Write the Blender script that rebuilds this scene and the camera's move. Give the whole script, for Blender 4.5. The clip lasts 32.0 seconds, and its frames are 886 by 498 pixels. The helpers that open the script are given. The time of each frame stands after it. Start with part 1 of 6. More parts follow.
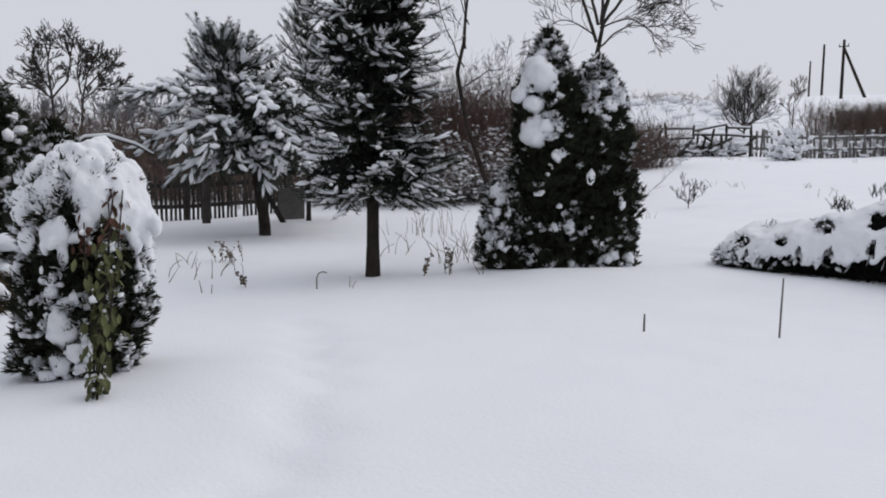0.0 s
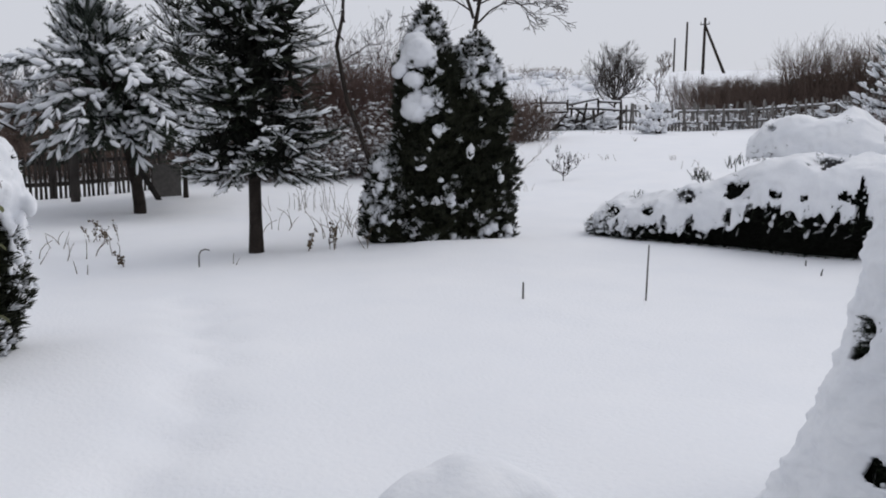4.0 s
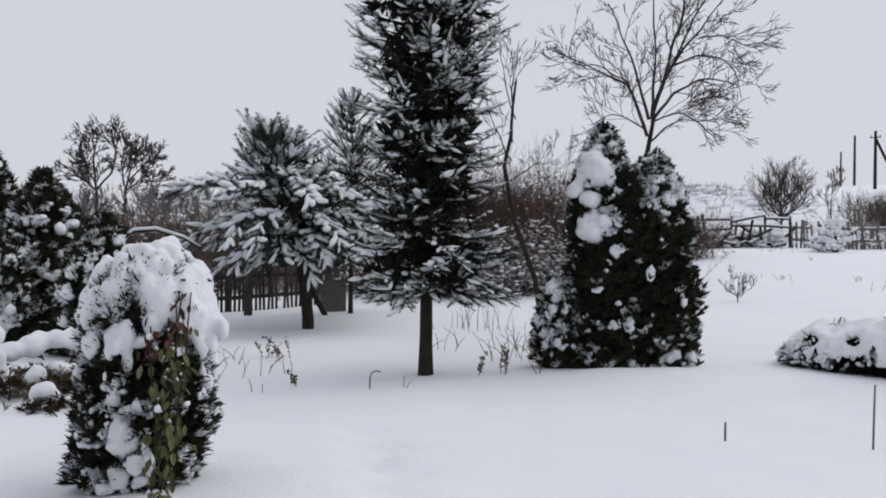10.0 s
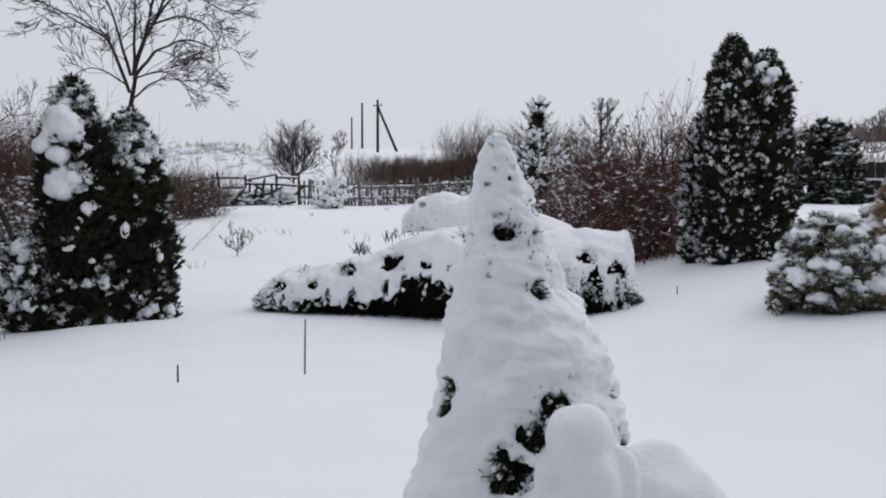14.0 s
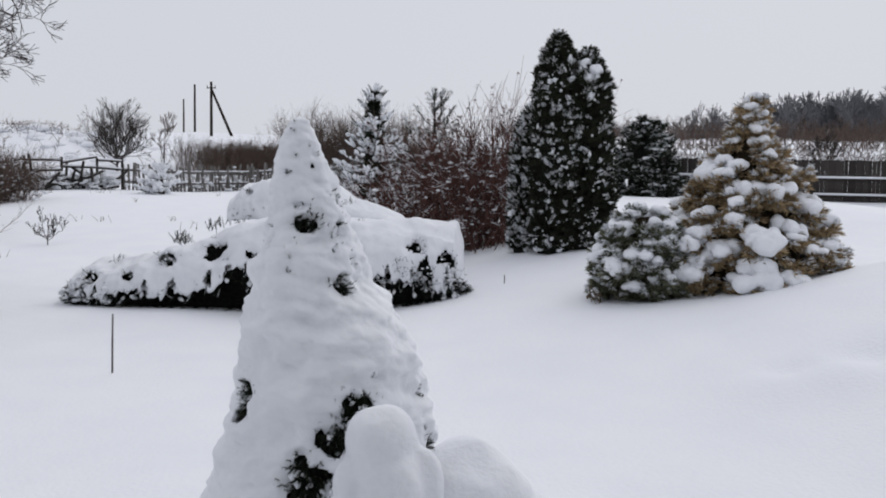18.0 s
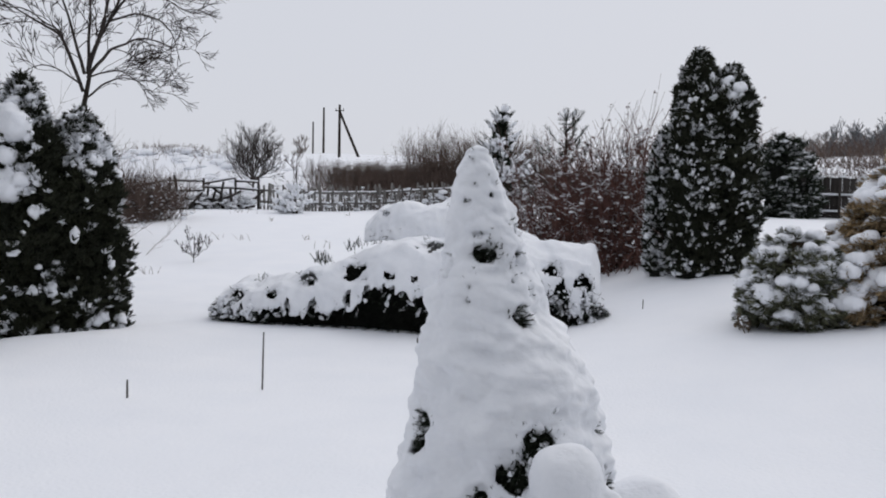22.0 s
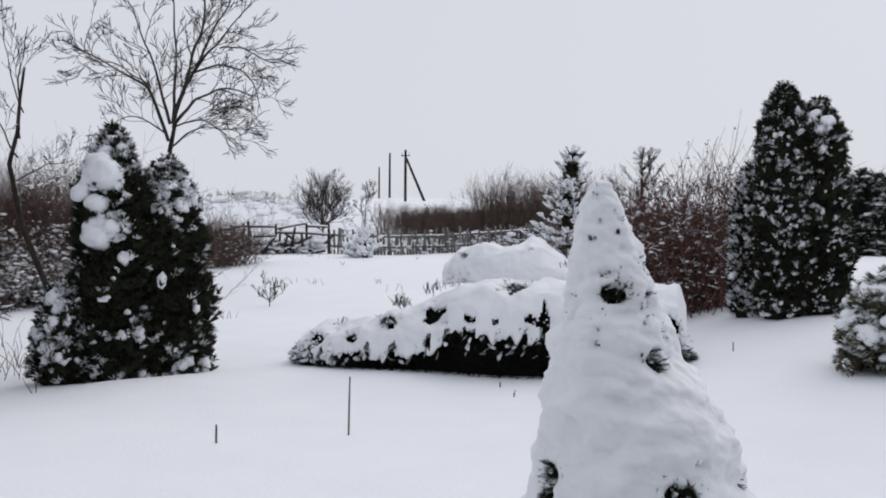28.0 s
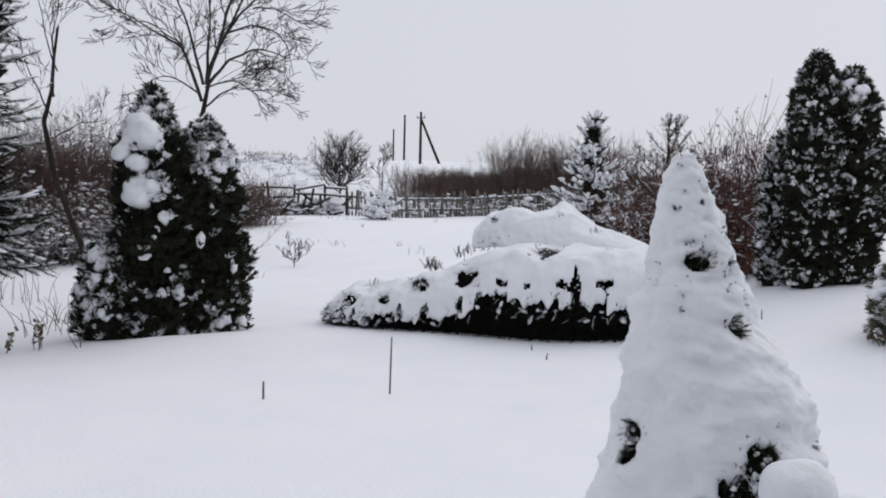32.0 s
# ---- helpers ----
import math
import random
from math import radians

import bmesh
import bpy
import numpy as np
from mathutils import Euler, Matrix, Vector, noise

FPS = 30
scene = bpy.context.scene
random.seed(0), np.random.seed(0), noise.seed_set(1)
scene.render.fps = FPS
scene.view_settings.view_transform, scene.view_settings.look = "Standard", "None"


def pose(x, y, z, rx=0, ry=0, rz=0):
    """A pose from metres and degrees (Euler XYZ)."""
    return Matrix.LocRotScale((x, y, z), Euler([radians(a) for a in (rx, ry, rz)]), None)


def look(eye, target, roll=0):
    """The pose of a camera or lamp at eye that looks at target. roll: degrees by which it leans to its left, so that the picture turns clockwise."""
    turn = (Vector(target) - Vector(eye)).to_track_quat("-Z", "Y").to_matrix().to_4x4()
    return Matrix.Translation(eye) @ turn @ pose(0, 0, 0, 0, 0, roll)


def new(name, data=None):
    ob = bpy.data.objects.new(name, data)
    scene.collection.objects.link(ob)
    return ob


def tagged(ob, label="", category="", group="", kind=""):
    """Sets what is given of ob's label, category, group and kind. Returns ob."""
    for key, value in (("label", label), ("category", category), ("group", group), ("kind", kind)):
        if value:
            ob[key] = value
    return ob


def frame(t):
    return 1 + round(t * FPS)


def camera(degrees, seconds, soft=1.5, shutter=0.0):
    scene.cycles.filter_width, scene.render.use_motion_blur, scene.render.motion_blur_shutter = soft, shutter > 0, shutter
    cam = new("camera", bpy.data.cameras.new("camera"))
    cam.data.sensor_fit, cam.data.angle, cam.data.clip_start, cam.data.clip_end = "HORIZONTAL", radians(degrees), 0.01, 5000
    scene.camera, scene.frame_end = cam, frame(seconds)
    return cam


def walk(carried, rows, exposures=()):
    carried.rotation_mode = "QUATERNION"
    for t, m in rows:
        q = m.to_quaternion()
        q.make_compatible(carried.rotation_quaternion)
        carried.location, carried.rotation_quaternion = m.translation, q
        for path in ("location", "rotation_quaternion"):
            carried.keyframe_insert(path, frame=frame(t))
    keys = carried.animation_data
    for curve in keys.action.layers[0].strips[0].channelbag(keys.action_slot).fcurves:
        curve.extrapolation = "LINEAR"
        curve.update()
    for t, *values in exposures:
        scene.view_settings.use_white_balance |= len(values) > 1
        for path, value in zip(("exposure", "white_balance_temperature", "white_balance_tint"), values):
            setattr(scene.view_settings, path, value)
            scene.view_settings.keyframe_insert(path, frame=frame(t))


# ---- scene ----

cam = camera(56.6, 32.0, soft=1.9)
PATH = [
    (0, (0.482, -1.011, 1.427), (-0.931, 0.387, 1.203), 0.5),
    (0.5, (0.5, -1.001, 1.5), (-0.917, 0.401, 1.344), 1.0),
    (1, (0.525, -1.005, 1.539), (-0.849, 0.446, 1.465), 1.2),
    (1.5, (0.569, -1.012, 1.559), (-0.712, 0.523, 1.537), 1.2),
    (2, (0.642, -1.032, 1.538), (-0.536, 0.584, 1.526), 1.0),
    (2.5, (0.683, -1.045, 1.529), (-0.382, 0.647, 1.478), 0.9),
    (4.5, (0.432, -1.161, 1.41), (-0.882, 0.305, 1.059), 0.0),
    (5, (0.251, -1.123, 1.391), (-1.23, 0.178, 1.055), -0.3),
    (5.5, (0.172, -1.114, 1.392), (-1.418, 0.057, 1.076), -0.5),
    (6, (0.143, -1.132, 1.411), (-1.486, -0.01, 1.121), -0.7),
    (6.5, (0.099, -1.119, 1.424), (-1.533, 0.009, 1.175), -0.5),
    (7, (0.072, -1.108, 1.442), (-1.558, 0.034, 1.244), -0.3),
    (7.5, (0.061, -1.101, 1.465), (-1.561, 0.061, 1.319), -0.0),
    (8, (0.048, -1.087, 1.482), (-1.558, 0.102, 1.395), 0.2),
    (8.5, (0.041, -1.084, 1.491), (-1.542, 0.139, 1.453), 0.5),
    (9, (0.034, -1.069, 1.497), (-1.518, 0.192, 1.488), 0.6),
    (9.5, (0.061, -1.059, 1.501), (-1.457, 0.244, 1.499), 0.6),
    (10, (0.095, -1.054, 1.499), (-1.376, 0.3, 1.489), 0.6),
    (10.5, (0.129, -1.053, 1.492), (-1.276, 0.371, 1.473), 0.7),
    (11, (0.2, -1.052, 1.501), (-1.117, 0.454, 1.466), 0.6),
    (11.5, (0.345, -1.117, 1.523), (-0.864, 0.476, 1.469), 0.5),
    (12, (0.477, -1.178, 1.504), (-0.61, 0.5, 1.441), 0.3),
    (12.5, (0.564, -1.202, 1.506), (-0.39, 0.555, 1.43), 0.4),
    (13, (0.65, -1.186, 1.5), (-0.163, 0.64, 1.414), 0.4),
    (13.5, (0.769, -1.144, 1.483), (0.092, 0.736, 1.388), 0.1),
    (14, (0.871, -1.109, 1.48), (0.336, 0.815, 1.376), 0.1),
    (14.5, (0.972, -1.108, 1.471), (0.583, 0.851, 1.36), 0.1),
    (15, (1.08, -1.122, 1.469), (0.837, 0.86, 1.35), 0.3),
    (15.5, (1.161, -1.15, 1.468), (1.03, 0.841, 1.34), 0.4),
    (17.5, (1.018, -0.965, 1.479), (0.905, 1.027, 1.342), 0.9),
    (18, (0.965, -0.929, 1.487), (0.812, 1.061, 1.358), 0.9),
    (18.5, (0.915, -0.924, 1.5), (0.718, 1.063, 1.376), 0.9),
    (19, (0.871, -0.922, 1.513), (0.629, 1.059, 1.396), 1.0),
    (19.5, (0.856, -0.925, 1.532), (0.581, 1.053, 1.418), 1.0),
    (20, (0.849, -0.914, 1.525), (0.553, 1.061, 1.42), 1.0),
    (20.5, (0.835, -0.898, 1.517), (0.522, 1.075, 1.419), 1.1),
    (21, (0.816, -0.89, 1.513), (0.474, 1.079, 1.42), 1.1),
    (21.5, (0.789, -0.895, 1.517), (0.403, 1.065, 1.426), 1.1),
    (22, (0.758, -0.893, 1.517), (0.317, 1.055, 1.43), 1.1),
    (22.5, (0.73, -0.884, 1.509), (0.233, 1.051, 1.426), 1.2),
    (23, (0.7, -0.875, 1.503), (0.15, 1.047, 1.43), 1.3),
    (23.5, (0.676, -0.847, 1.507), (0.091, 1.065, 1.446), 1.2),
    (24, (0.661, -0.855, 1.514), (0.075, 1.057, 1.469), 1.2),
    (24.5, (0.658, -0.836, 1.511), (0.069, 1.075, 1.483), 1.1),
    (25, (0.657, -0.823, 1.505), (0.064, 1.087, 1.495), 1.0),
    (25.5, (0.653, -0.82, 1.499), (0.057, 1.089, 1.504), 0.9),
    (27.5, (0.522, -0.809, 1.495), (-0.07, 1.101, 1.522), 0.5),
    (28, (0.549, -0.823, 1.503), (-0.046, 1.086, 1.518), 0.4),
    (28.5, (0.496, -0.822, 1.482), (-0.094, 1.089, 1.483), 0.3),
    (29, (0.371, -0.832, 1.46), (-0.203, 1.084, 1.441), 0.2),
    (29.5, (0.333, -0.848, 1.456), (-0.239, 1.068, 1.408), 0.2),
    (30, (0.321, -0.914, 1.47), (-0.256, 0.999, 1.393), 0.2),
    (30.5, (0.322, -0.979, 1.509), (-0.263, 0.931, 1.427), 0.6),
    (31, (0.333, -1.0, 1.52), (-0.264, 0.907, 1.446), 1.2),
    (31.5, (0.338, -1.006, 1.517), (-0.272, 0.898, 1.444), 1.3),
    (32, (0.337, -1.003, 1.51), (-0.284, 0.896, 1.435), 1.3),
]
walk(cam, [(t, look(eye, target, roll)) for t, eye, target, roll in PATH],
     exposures=[(0, 0.0), (4.5, -0.02), (6, -0.06), (7.2, -0.06), (9, 0.02), (12, 0.01), (18, 0.0), (22, 0.03), (25, 0.06), (28, 0.08), (30, 0.05), (32, 0.05)])

# ---- world and light ----
SUN_EL, SUN_AZ = radians(48), radians(25)
world = bpy.data.worlds.new("overcast_sky")
scene.world = world
world.use_nodes = True
wn, wl = world.node_tree.nodes, world.node_tree.links
wn.clear()
sky = wn.new("ShaderNodeTexSky")
sky.sky_type, sky.sun_disc = "NISHITA", False
sky.sun_elevation, sky.sun_rotation = SUN_EL, SUN_AZ
sky.air_density, sky.dust_density, sky.ozone_density = 1.0, 4.0, 1.0
cloud = wn.new("ShaderNodeMix")
cloud.data_type = "RGBA"
cloud.inputs["Factor"].default_value = 0.94
cloud.inputs["B"].default_value = (6.5, 6.68, 7.3, 1)
bg = wn.new("ShaderNodeBackground")
bg.inputs["Strength"].default_value = 0.1
wout = wn.new("ShaderNodeOutputWorld")
wl.new(sky.outputs["Color"], cloud.inputs["A"])
wl.new(cloud.outputs["Result"], bg.inputs["Color"])
wl.new(bg.outputs["Background"], wout.inputs["Surface"])
sun = new("sun", bpy.data.lights.new("sun", "SUN"))
sun.data.energy, sun.data.angle, sun.data.color = 0.8, radians(60), (1.0, 0.97, 0.94)
sun.rotation_euler = (math.pi / 2 - SUN_EL, 0, math.pi - SUN_AZ)


# ---- materials ----
def material(name, low, high, scale=6.0, rough=0.8, bump=0.3, bump_scale=60.0, island=0.0, obj=0.0, spec=0.2, dist=0.01):
    """Two-scale noise between two colours, with fine relief; island and obj vary the value from piece to piece."""
    m = bpy.data.materials.new(name)
    m.use_nodes = True
    n, l = m.node_tree.nodes, m.node_tree.links
    b = n["Principled BSDF"]
    b.inputs["Roughness"].default_value = rough
    b.inputs["Specular IOR Level"].default_value = spec
    co = n.new("ShaderNodeTexCoord")
    big, fine = n.new("ShaderNodeTexNoise"), n.new("ShaderNodeTexNoise")
    big.inputs["Scale"].default_value, fine.inputs["Scale"].default_value = scale, bump_scale
    big.inputs["Detail"].default_value = 5
    for x in (big, fine):
        l.new(co.outputs["Object"], x.inputs["Vector"])
    mix = n.new("ShaderNodeMix")
    mix.data_type = "RGBA"
    mix.inputs["A"].default_value, mix.inputs["B"].default_value = (*low, 1), (*high, 1)
    add = n.new("ShaderNodeMath")
    add.operation = "MULTIPLY_ADD"
    add.inputs[1].default_value, add.inputs[2].default_value = 0.6, 0.0
    l.new(fine.outputs["Fac"], add.inputs[0])
    s = n.new("ShaderNodeMath")
    s.operation = "MULTIPLY_ADD"
    s.inputs[1].default_value = 1.4
    s.use_clamp = True
    l.new(big.outputs["Fac"], s.inputs[0])
    off = n.new("ShaderNodeMath")
    off.operation = "SUBTRACT"
    off.inputs[1].default_value = 0.5
    l.new(add.outputs[0], off.inputs[0])
    l.new(off.outputs[0], s.inputs[2])
    l.new(s.outputs[0], mix.inputs["Factor"])
    out = mix.outputs["Result"]
    if island or obj:
        hv = n.new("ShaderNodeHueSaturation")
        rng = n.new("ShaderNodeMapRange")
        k = island or obj
        rng.inputs["To Min"].default_value, rng.inputs["To Max"].default_value = 1 - k, 1 + k
        src = n.new("ShaderNodeNewGeometry").outputs["Random Per Island"] if island else n.new("ShaderNodeObjectInfo").outputs["Random"]
        l.new(src, rng.inputs["Value"])
        l.new(rng.outputs["Result"], hv.inputs["Value"])
        l.new(out, hv.inputs["Color"])
        out = hv.outputs["Color"]
    l.new(out, b.inputs["Base Color"])
    if bump:
        bp = n.new("ShaderNodeBump")
        bp.inputs["Strength"].default_value, bp.inputs["Distance"].default_value = bump, dist
        l.new(fine.outputs["Fac"], bp.inputs["Height"])
        l.new(bp.outputs["Normal"], b.inputs["Normal"])
    return m


SNOW = material("snow", (0.81, 0.83, 0.87), (0.87, 0.88, 0.905), 1.3, 0.75, 0.25, 35, spec=0.15, dist=0.02)
SNOW_FLUFF = material("fresh_snow", (0.76, 0.78, 0.82), (0.87, 0.88, 0.90), 5, 0.85, 0.3, 42, spec=0.1, dist=0.012)
FROST = material("frosted_snow", (0.55, 0.57, 0.60), (0.88, 0.89, 0.91), 9, 0.85, 0.4, 70, island=0.12, spec=0.1)
THUJA = material("thuja_green", (0.009, 0.0115, 0.0075), (0.036, 0.039, 0.022), 4, 0.75, 0, 50, island=0.45)
THUJA_OLIVE = material("thuja_olive", (0.010, 0.013, 0.008), (0.045, 0.049, 0.026), 4, 0.75, 0, 50, island=0.45)
# near-black foliage: shade inside crowns and under snow put into the colour
SHADE_CORE = material("inner_foliage", (0.004, 0.005, 0.004), (0.012, 0.013, 0.009), 9, 0.95, 0, 40)
DULLRED = material("dull_red_twig", (0.045, 0.029, 0.025), (0.14, 0.09, 0.078), 1.5, 0.9, 0, 40, island=0.4)
SPRUCE = material("spruce_needles", (0.009, 0.013, 0.008), (0.032, 0.040, 0.024), 3, 0.7, 0, 50, island=0.4)
PINE = material("pine_needles", (0.02, 0.027, 0.021), (0.068, 0.082, 0.066), 3, 0.75, 0, 50, island=0.4)
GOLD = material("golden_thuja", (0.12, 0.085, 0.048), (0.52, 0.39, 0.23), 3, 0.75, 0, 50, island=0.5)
# dark gold painted as shade inside crowns; also the buried shrubs' own leaf brown
GOLD_CORE = material("golden_shade_brown", (0.012, 0.009, 0.005), (0.04, 0.027, 0.013), 8, 0.9, 0, 50)
SAGE = material("greygreen_juniper", (0.05, 0.058, 0.038), (0.19, 0.19, 0.12), 3, 0.8, 0, 50, island=0.4)
BARK = material("bark", (0.014, 0.011, 0.010), (0.05, 0.041, 0.035), 9, 0.9, 0.8, 45, spec=0.1, dist=0.02)
TWIG = material("dark_twig", (0.022, 0.018, 0.017), (0.066, 0.055, 0.05), 4, 0.9, 0, 40, island=0.35)
RUST = material("rust_twig", (0.05, 0.025, 0.021), (0.165, 0.085, 0.07), 1.5, 0.9, 0, 40, island=0.4)
BROWN = material("brown_twig", (0.062, 0.044, 0.036), (0.165, 0.122, 0.103), 0.6, 0.9, 0, 40, island=0.35)
# twig colour lifted to pale blue-grey: distance haze mixed into the material
HAZE_WOOD = material("far_woods_haze", (0.10, 0.105, 0.115), (0.19, 0.19, 0.20), 0.05, 0.95, 0, 4, island=0.25)
WEED = material("dry_weed", (0.06, 0.045, 0.03), (0.17, 0.13, 0.09), 7, 0.9, 0, 40, island=0.3)
LEAF = material("olive_leaf", (0.035, 0.042, 0.014), (0.15, 0.155, 0.062), 8, 0.55, 0, 40, island=0.4, spec=0.3)
DEADLEAF = material("brown_leaf", (0.045, 0.02, 0.015), (0.12, 0.055, 0.036), 8, 0.7, 0, 40, island=0.4)
WOOD = material("weathered_wood", (0.018, 0.016, 0.015), (0.07, 0.062, 0.057), 3, 0.9, 0.6, 60, obj=0.35, spec=0.1)
GREYWOOD = material("grey_wood", (0.09, 0.085, 0.08), (0.2, 0.19, 0.18), 3, 0.9, 0.6, 60, obj=0.25, spec=0.1)
PLASTER = material("shed_wall_grey", (0.29, 0.30, 0.31), (0.41, 0.42, 0.425), 1.2, 0.9, 0.3, 25, spec=0.1)
REDWALL = material("red_boards", (0.12, 0.025, 0.025), (0.2, 0.05, 0.045), 2, 0.85, 0.3, 20)
STEEL = material("dull_rod", (0.08, 0.075, 0.07), (0.16, 0.15, 0.14), 12, 0.6, 0.2, 90)


# ---- geometry tools ----
UP = np.array([0.0, 0.0, 1.0])


def join(geos):
    geos = [g for g in geos if len(g[0])]
    if not geos:
        return np.zeros((0, 3)), np.zeros((0, 3), int)
    start = np.cumsum([0] + [len(g[0]) for g in geos[:-1]])
    return np.concatenate([g[0] for g in geos]), np.concatenate([np.asarray(g[1]) + s for g, s in zip(geos, start)])


def mesh_of(name, geo, mat, smooth=False):
    v, f = np.asarray(geo[0], float), np.asarray(geo[1], int)
    me = bpy.data.meshes.new(name)
    me.vertices.add(len(v))
    me.vertices.foreach_set("co", v.ravel())
    me.loops.add(f.size)
    me.loops.foreach_set("vertex_index", f.ravel())
    me.polygons.add(len(f))
    me.polygons.foreach_set("loop_start", np.arange(len(f)) * f.shape[1])
    me.polygons.foreach_set("use_smooth", np.full(len(f), smooth))
    me.materials.append(mat)
    me.update(calc_edges=True)
    return me


def part(name, geo, mat, parent=None, label="", smooth=False, kind=""):
    ob = new(name, mesh_of(name, geo, mat, smooth))
    ob.parent = parent
    return tagged(ob, label, kind=kind)


def thing(name, label, category, x, y, z=None, group="", kind=""):
    ob = new(name)
    ob.empty_display_size = 0.2
    ob.location = (x, y, height(x, y) if z is None else z)
    return tagged(ob, label, category, group, kind)


def unit(v):
    return v / np.maximum(np.linalg.norm(v, axis=-1, keepdims=True), 1e-9)


def frames(d):
    """Turns whose x axis lies along each direction, with z as far up as can be."""
    d = unit(np.asarray(d, float))
    ref = np.where(np.abs(d[:, 2:3]) > 0.97, np.array([[1.0, 0, 0]]), UP[None])
    y = unit(np.cross(ref, d))
    return np.stack([d, y, np.cross(d, y)], -1)


def spread(proto, turn, place, scale=1.0):
    """A mesh repeated at many places: turns (k,3,3), places (k,3), scale one number, (k,) or (k,3)."""
    v, f = proto
    k = len(place)
    scale = np.broadcast_to(np.asarray(scale, float).reshape(-1, 1) if np.ndim(scale) == 1 else np.asarray(scale, float), (k, 3))
    out = np.einsum("kij,knj->kni", turn, v[None] * scale[:, None]) + place[:, None]
    return out.reshape(-1, 3), (f[None] + (np.arange(k) * len(v))[:, None, None]).reshape(-1, f.shape[1])


def noise_at(p, freq, seed=0.0):
    return np.array([noise.noise((a * freq + seed, b * freq - seed, c * freq + 2 * seed)) for a, b, c in p])


def ball(sub, rough, seed):
    bm = bmesh.new()
    bmesh.ops.create_icosphere(bm, subdivisions=sub, radius=1)
    v = np.array([a.co[:] for a in bm.verts])
    f = np.array([[a.index for a in q.verts] for q in bm.faces])
    bm.free()
    v = v * (1 + rough * noise_at(v, 1.1, seed) + 0.4 * rough * noise_at(v, 2.7, seed + 5))[:, None]
    return v, f


LUMPS = [ball(2, 0.3, s) for s in range(5)]
SOFT = [ball(3, 0.14, s + 1.9) for s in range(4)]
DABS = [ball(1, 0.7, s + 11.3) for s in range(5)]
BIGS = [ball(3, 0.24, s + 3.7) for s in range(5)]


def merged(ob, size, rounds=6):
    """Lets the lumps of one heap of snow run together into one soft surface."""
    m = ob.modifiers.new("merge", "REMESH")
    m.mode, m.voxel_size, m.use_smooth_shade = "VOXEL", size, True
    m = ob.modifiers.new("soften", "SMOOTH")
    m.factor, m.iterations = 0.5, rounds
    return ob


def turned(angles):
    c, s, o, i = np.cos(angles), np.sin(angles), np.zeros_like(angles), np.ones_like(angles)
    return np.stack([np.stack([c, -s, o], -1), np.stack([s, c, o], -1), np.stack([o, o, i], -1)], -2)


def lumps(places, sizes, rng, protos=None):
    """Lumps of snow: sizes (k,) or (k,3)."""
    protos = protos or LUMPS
    places = np.asarray(places, float).reshape(-1, 3)
    sizes = np.asarray(sizes, float)
    sizes = np.repeat(sizes[:, None], 3, 1) if sizes.ndim == 1 else sizes
    pick = rng.integers(0, len(protos), len(places))
    turn = turned(rng.uniform(0, 6.28, len(places)))
    return join([spread(p, turn[pick == n], places[pick == n], sizes[pick == n]) for n, p in enumerate(protos) if (pick == n).any()])


def tubes(p0, p1, r0, r1, sides=4):
    p0, p1 = np.asarray(p0, float), np.asarray(p1, float)
    fr = frames(p1 - p0)
    a = np.arange(sides) * 2 * np.pi / sides
    ring = np.cos(a)[None, :, None] * fr[:, None, :, 1] + np.sin(a)[None, :, None] * fr[:, None, :, 2]
    v = np.concatenate([p0[:, None] + ring * np.asarray(r0)[:, None, None], p1[:, None] + ring * np.asarray(r1)[:, None, None]], 1)
    j = np.arange(sides)
    k = (j + 1) % sides
    f = np.concatenate([np.stack([j, k, k + sides], -1), np.stack([j, k + sides, j + sides], -1)])
    return v.reshape(-1, 3), (f[None] + (np.arange(len(p0)) * 2 * sides)[:, None, None]).reshape(-1, 3)


def pipe(points, radii, sides=8):
    """One smooth tapered tube along points."""
    p, r = np.asarray(points, float), np.asarray(radii, float)
    d = np.gradient(p, axis=0)
    fr = frames(d)
    a = np.arange(sides) * 2 * np.pi / sides
    v = p[:, None] + r[:, None, None] * (np.cos(a)[None, :, None] * fr[:, None, :, 1] + np.sin(a)[None, :, None] * fr[:, None, :, 2])
    n, j = len(p), np.arange(sides)
    k = (j + 1) % sides
    f = np.concatenate([np.concatenate([np.stack([i * sides + j, i * sides + k, (i + 1) * sides + k], -1),
                                        np.stack([i * sides + j, (i + 1) * sides + k, (i + 1) * sides + j], -1)]) for i in range(n - 1)])
    v = np.concatenate([v.reshape(-1, 3), p[-1:]])
    cap = np.stack([(n - 1) * sides + j, (n - 1) * sides + k, np.full(sides, n * sides)], -1)
    return v, np.concatenate([f, cap])


def box(sx, sy, sz, bevel=0.006, base=True):
    """A board with bevelled edges, standing on z = 0 if base."""
    bm = bmesh.new()
    bmesh.ops.create_cube(bm, size=1)
    bmesh.ops.scale(bm, vec=(sx, sy, sz), verts=bm.verts)
    if bevel:
        bmesh.ops.bevel(bm, geom=bm.edges[:], offset=bevel, segments=1, affect="EDGES")
    bmesh.ops.triangulate(bm, faces=bm.faces)
    v = np.array([a.co[:] for a in bm.verts])
    f = np.array([[a.index for a in q.verts] for q in bm.faces])
    bm.free()
    if base:
        v[:, 2] += sz / 2
    return v, f


def moved(geo, turn=None, at=(0, 0, 0)):
    v = geo[0] @ np.asarray(turn).T if turn is not None else geo[0]
    return v + np.asarray(at), geo[1]


